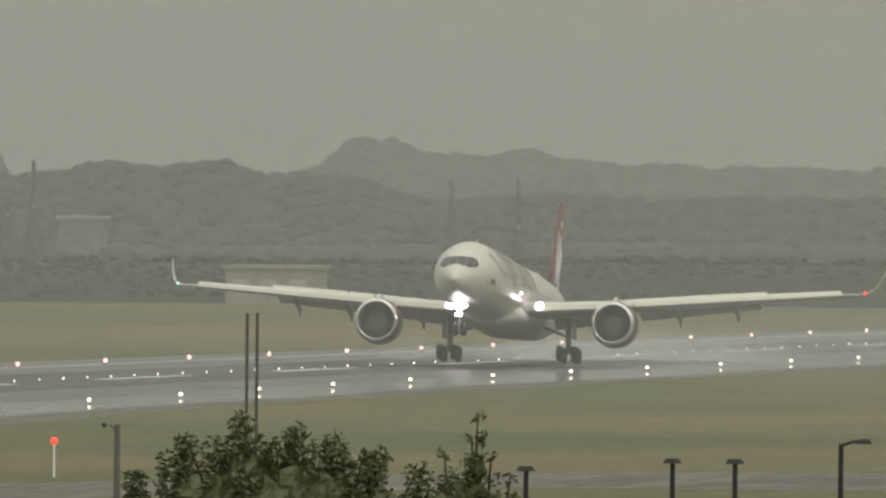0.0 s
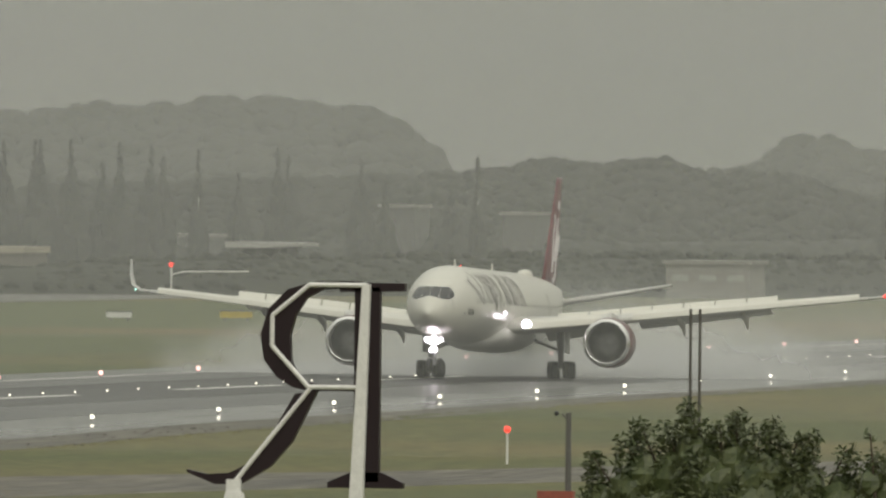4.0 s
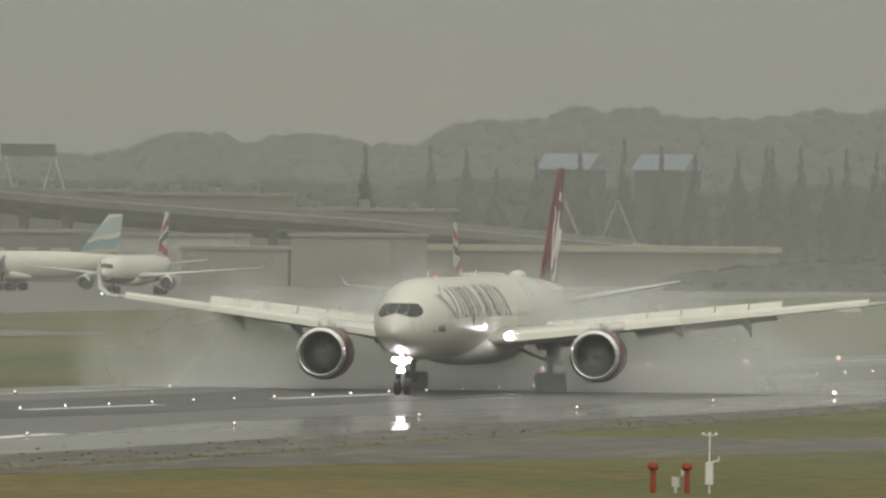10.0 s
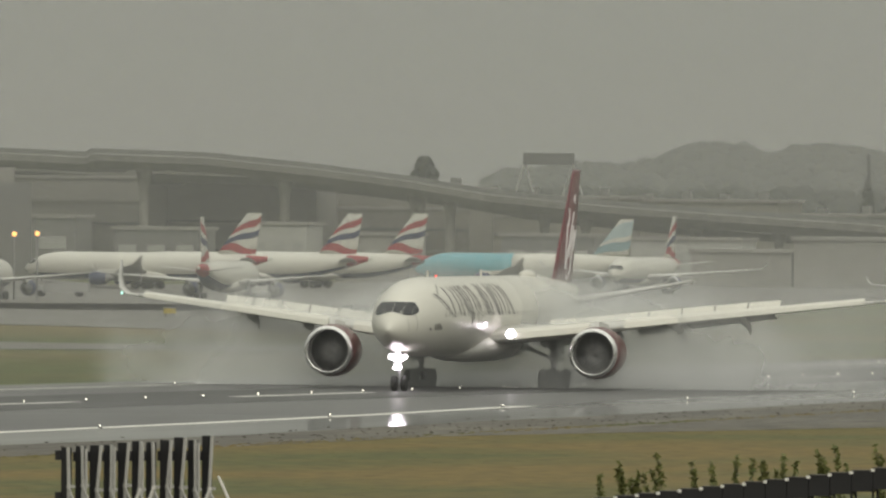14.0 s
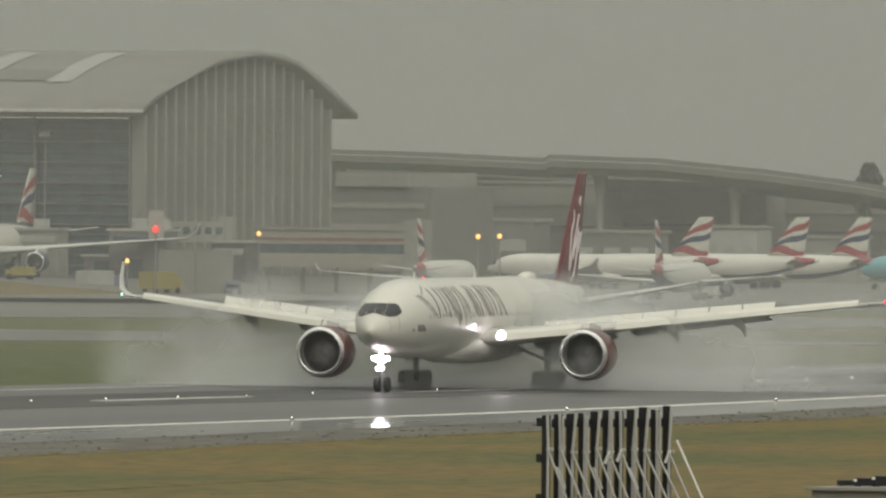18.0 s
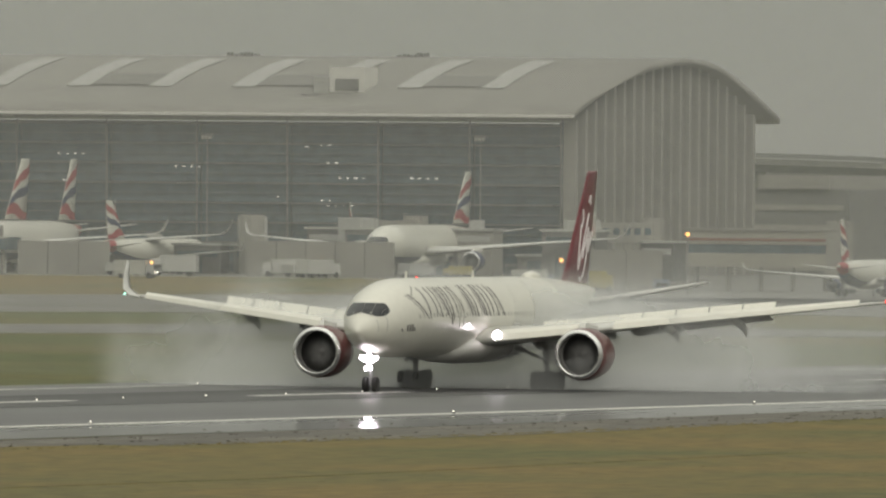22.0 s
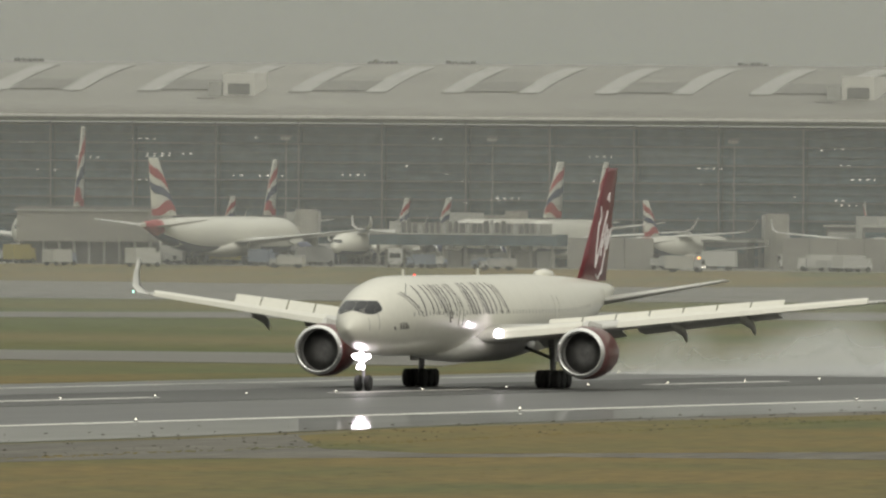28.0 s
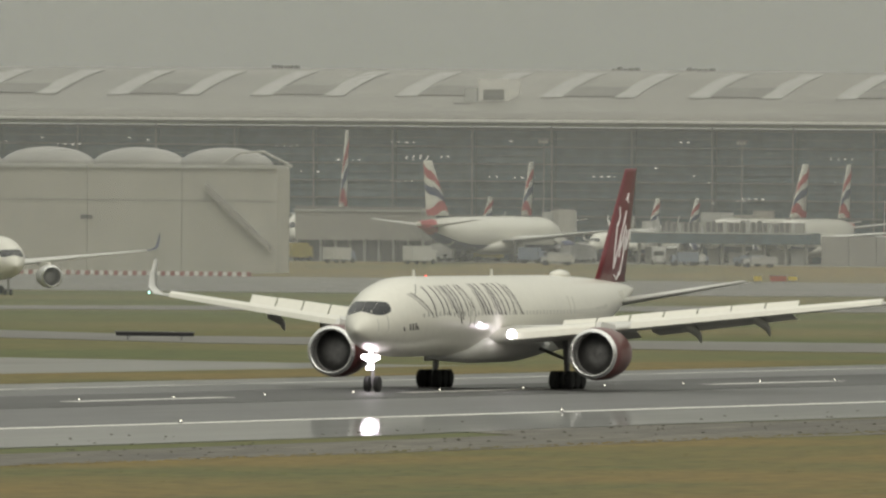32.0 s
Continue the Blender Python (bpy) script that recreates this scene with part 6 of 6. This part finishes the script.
board(-1650, -139.0, 3.6, 0.7, YELLOW, "yellow taxiway sign on short feet")
board(-1638, -149.3, 2.8, 0.6, TUBE, "pale taxiway sign on short feet")
for x, y in ((-1618, -393.6), (-1252, -252.6), (-1012, -306.5), (-1390, -219.7), (-1466, -405.4)):
    board(x, y, 1.4, 0.6, YELLOW, "yellow taxiway sign on short feet")
board(-559, -137.6, 3.4, 0.75, ORANGE, "orange barrier beside the taxiway", "barrier")
board(-560, -141.4, 1.2, 0.85, ORANGE, "orange barrier beside the taxiway", "barrier")
board(-1442, -399.6, 2.6, 0.8, RUST, "red taxiway sign on short feet")
board(-1440, -402.2, 1.2, 0.8, YELLOW, "yellow taxiway sign on short feet")
board(-523, -150.5, 8.0, 0.35, BLACK, "long low dark taxiway sign on two feet")
t = thing("obstacle_light", "post with a glowing red lamp and a side arm", "light", at=pose(-1987, -229.6, 0))
part("post", Geo().tube([(0, 0, 0), (0, 0, 4.0)], 0.12, 6), TUBE, t)
part("arm", Geo().tube([(0, 1.5, 3.4), (0, 10.4, 3.5)], 0.11, 6), TUBE, t)
part("stub", Geo().tube([(0, 0, 3.0), (0, 1.6, 3.4)], 0.10, 6), TUBE, t)
part("lamp", Geo().ball((0.1, 0, 4.3), 0.34, 8, 5), RED_GLOW, t, "glowing red lamp")


# ---- spray thrown up behind the jet: thin pieces of mist that trail it ----
JET = [
    (0.0, -1349.1, 4.50, 3.57),
    (0.5, -1324.2, 4.30, 3.63),
    (1.0, -1299.7, 4.10, 3.70),
    (1.5, -1276.1, 3.80, 3.75),
    (2.0, -1253.4, 3.50, 3.80),
    (2.5, -1231.1, 3.00, 3.83),
    (3.0, -1209.5, 2.50, 3.91),
    (3.5, -1187.9, 1.90, 3.97),
    (4.0, -1166.3, 1.30, 4.09),
    (4.5, -1144.6, 0.85, 4.17),
    (6.5, -1060.9, 0.00, 4.37),
    (7.0, -1039.9, 0.00, 4.48),
    (7.5, -1019.5, 0.00, 4.56),
    (8.0, -999.6, 0.00, 4.66),
    (8.5, -980.4, 0.00, 4.77),
    (9.0, -962.1, 0.00, 4.87),
    (9.5, -943.5, 0.00, 4.85),
    (10.0, -924.7, 0.00, 4.84),
    (10.5, -907.4, 0.00, 4.83),
    (11.0, -891.6, 0.00, 4.90),
    (11.5, -875.9, 0.00, 4.97),
    (12.0, -860.1, 0.00, 5.02),
    (12.5, -844.6, 0.00, 5.06),
    (13.0, -829.6, 0.00, 5.08),
    (13.5, -814.7, 0.00, 5.12),
    (14.0, -800.1, 0.00, 5.15),
    (14.5, -785.2, 0.00, 5.14),
    (16.5, -726.5, 0.00, 5.11),
    (17.0, -712.2, 0.00, 5.11),
    (17.5, -698.3, 0.00, 5.10),
    (18.0, -684.7, 0.00, 5.10),
    (18.5, -671.4, 0.00, 5.09),
    (19.0, -658.4, 0.00, 5.08),
    (19.5, -645.9, 0.00, 5.06),
    (20.0, -633.4, 0.00, 5.07),
    (20.5, -621.2, 0.00, 5.06),
    (21.0, -608.2, 0.00, 5.03),
    (21.5, -593.5, 0.00, 5.01),
    (22.0, -577.5, 0.00, 4.95),
    (22.5, -560.7, 0.00, 4.89),
    (23.0, -543.5, 0.00, 4.81),
    (23.5, -525.8, 0.00, 4.71),
    (24.0, -508.0, 0.00, 4.61),
    (24.5, -489.7, 0.00, 4.50),
    (25.0, -470.8, 0.00, 4.39),
    (25.5, -451.5, 0.00, 4.23),
    (27.5, -372.5, 0.00, 3.59),
    (28.0, -353.2, 0.00, 3.41),
    (28.5, -334.0, 0.00, 3.26),
    (29.0, -315.3, 0.00, 3.11),
    (29.5, -296.6, 0.00, 2.97),
    (30.0, -277.9, 0.00, 2.83),
    (30.5, -259.3, 0.00, 2.71),
    (31.0, -240.8, 0.00, 2.59),
    (31.5, -222.2, 0.00, 2.48),
    (32.0, -203.7, 0.00, 2.35),
]
SPRAY = []
random.seed(4)
for i, (dx, wide, tall, dens) in enumerate(((9, 33, 4.5, 0.17), (3, 36, 10, 0.40), (-3, 37, 11, 0.44), (-12, 38, 11, 0.34), (-24, 39, 12, 0.17), (-40, 40, 13, 0.11), (-62, 42, 14, 0.09), (-90, 45, 15, 0.08), (-130, 48, 15, 0.07), (-180, 50, 16, 0.06))):
    m = mist("spray_%d" % i, dens * 0.86, (1e6, wide, tall), noise_scale=0.11, soft=0.3 if i < 4 else 0.6, back=0.3, shift=13.0 * i)
    # flat sheets leaning back, so the sky lights the spray brighter
    ob = part("spray", Geo().sheet([(0, -wide * 1.35, 0), (0, wide * 1.35, 0), (-tall * 0.45, wide * 1.35, tall * 1.4), (-tall * 0.45, -wide * 1.35, tall * 1.4)]), m)
    tagged(ob, "white spray hanging over the wet runway behind the airliner", "spray", "spray behind the landing airliner", "stuff")
    SPRAY.append((ob, dx, random.uniform(-2, 2)))


def jet_x(t):
    return float(np.interp(t, [r[0] for r in JET], [r[1] for r in JET]))


def motions():
    # the wheels touch down in the first seconds
    walk(jet, [(t, pose(x, 0, 0.1 + 0.28 * max(0.0, 1 - t / 3.0), -0.3 * max(0.0, 1 - t / 3.0), -p, w)) for t, x, p, w in JET])
    x, y = taxiing.location[:2]
    walk(taxiing, [(t, pose(x, y + q, 0.0, 0, 0, 184)) for t, q in ((0, -13), (4, -8), (7, -4.5), (8, -2.8), (10, 0), (12, 2.5), (14, 4.8), (17, 7), (32, 12))])
    for ob, dx, y in SPRAY:
        rows = []
        for k in range(33):
            # early and late the spray lags and sinks underground, so less shows in view
            lag = -8.0 * max(0, 6 - k) if k < 24 else -18.0 * (k - 24) ** 1.2
            low = -1.1 * max(0, 6 - k) - 1.1 * max(0, k - 24)
            rows.append((float(k), pose(jet_x(k) + dx + lag, y, 0.12 + low)))
        walk(ob, rows)


motions()
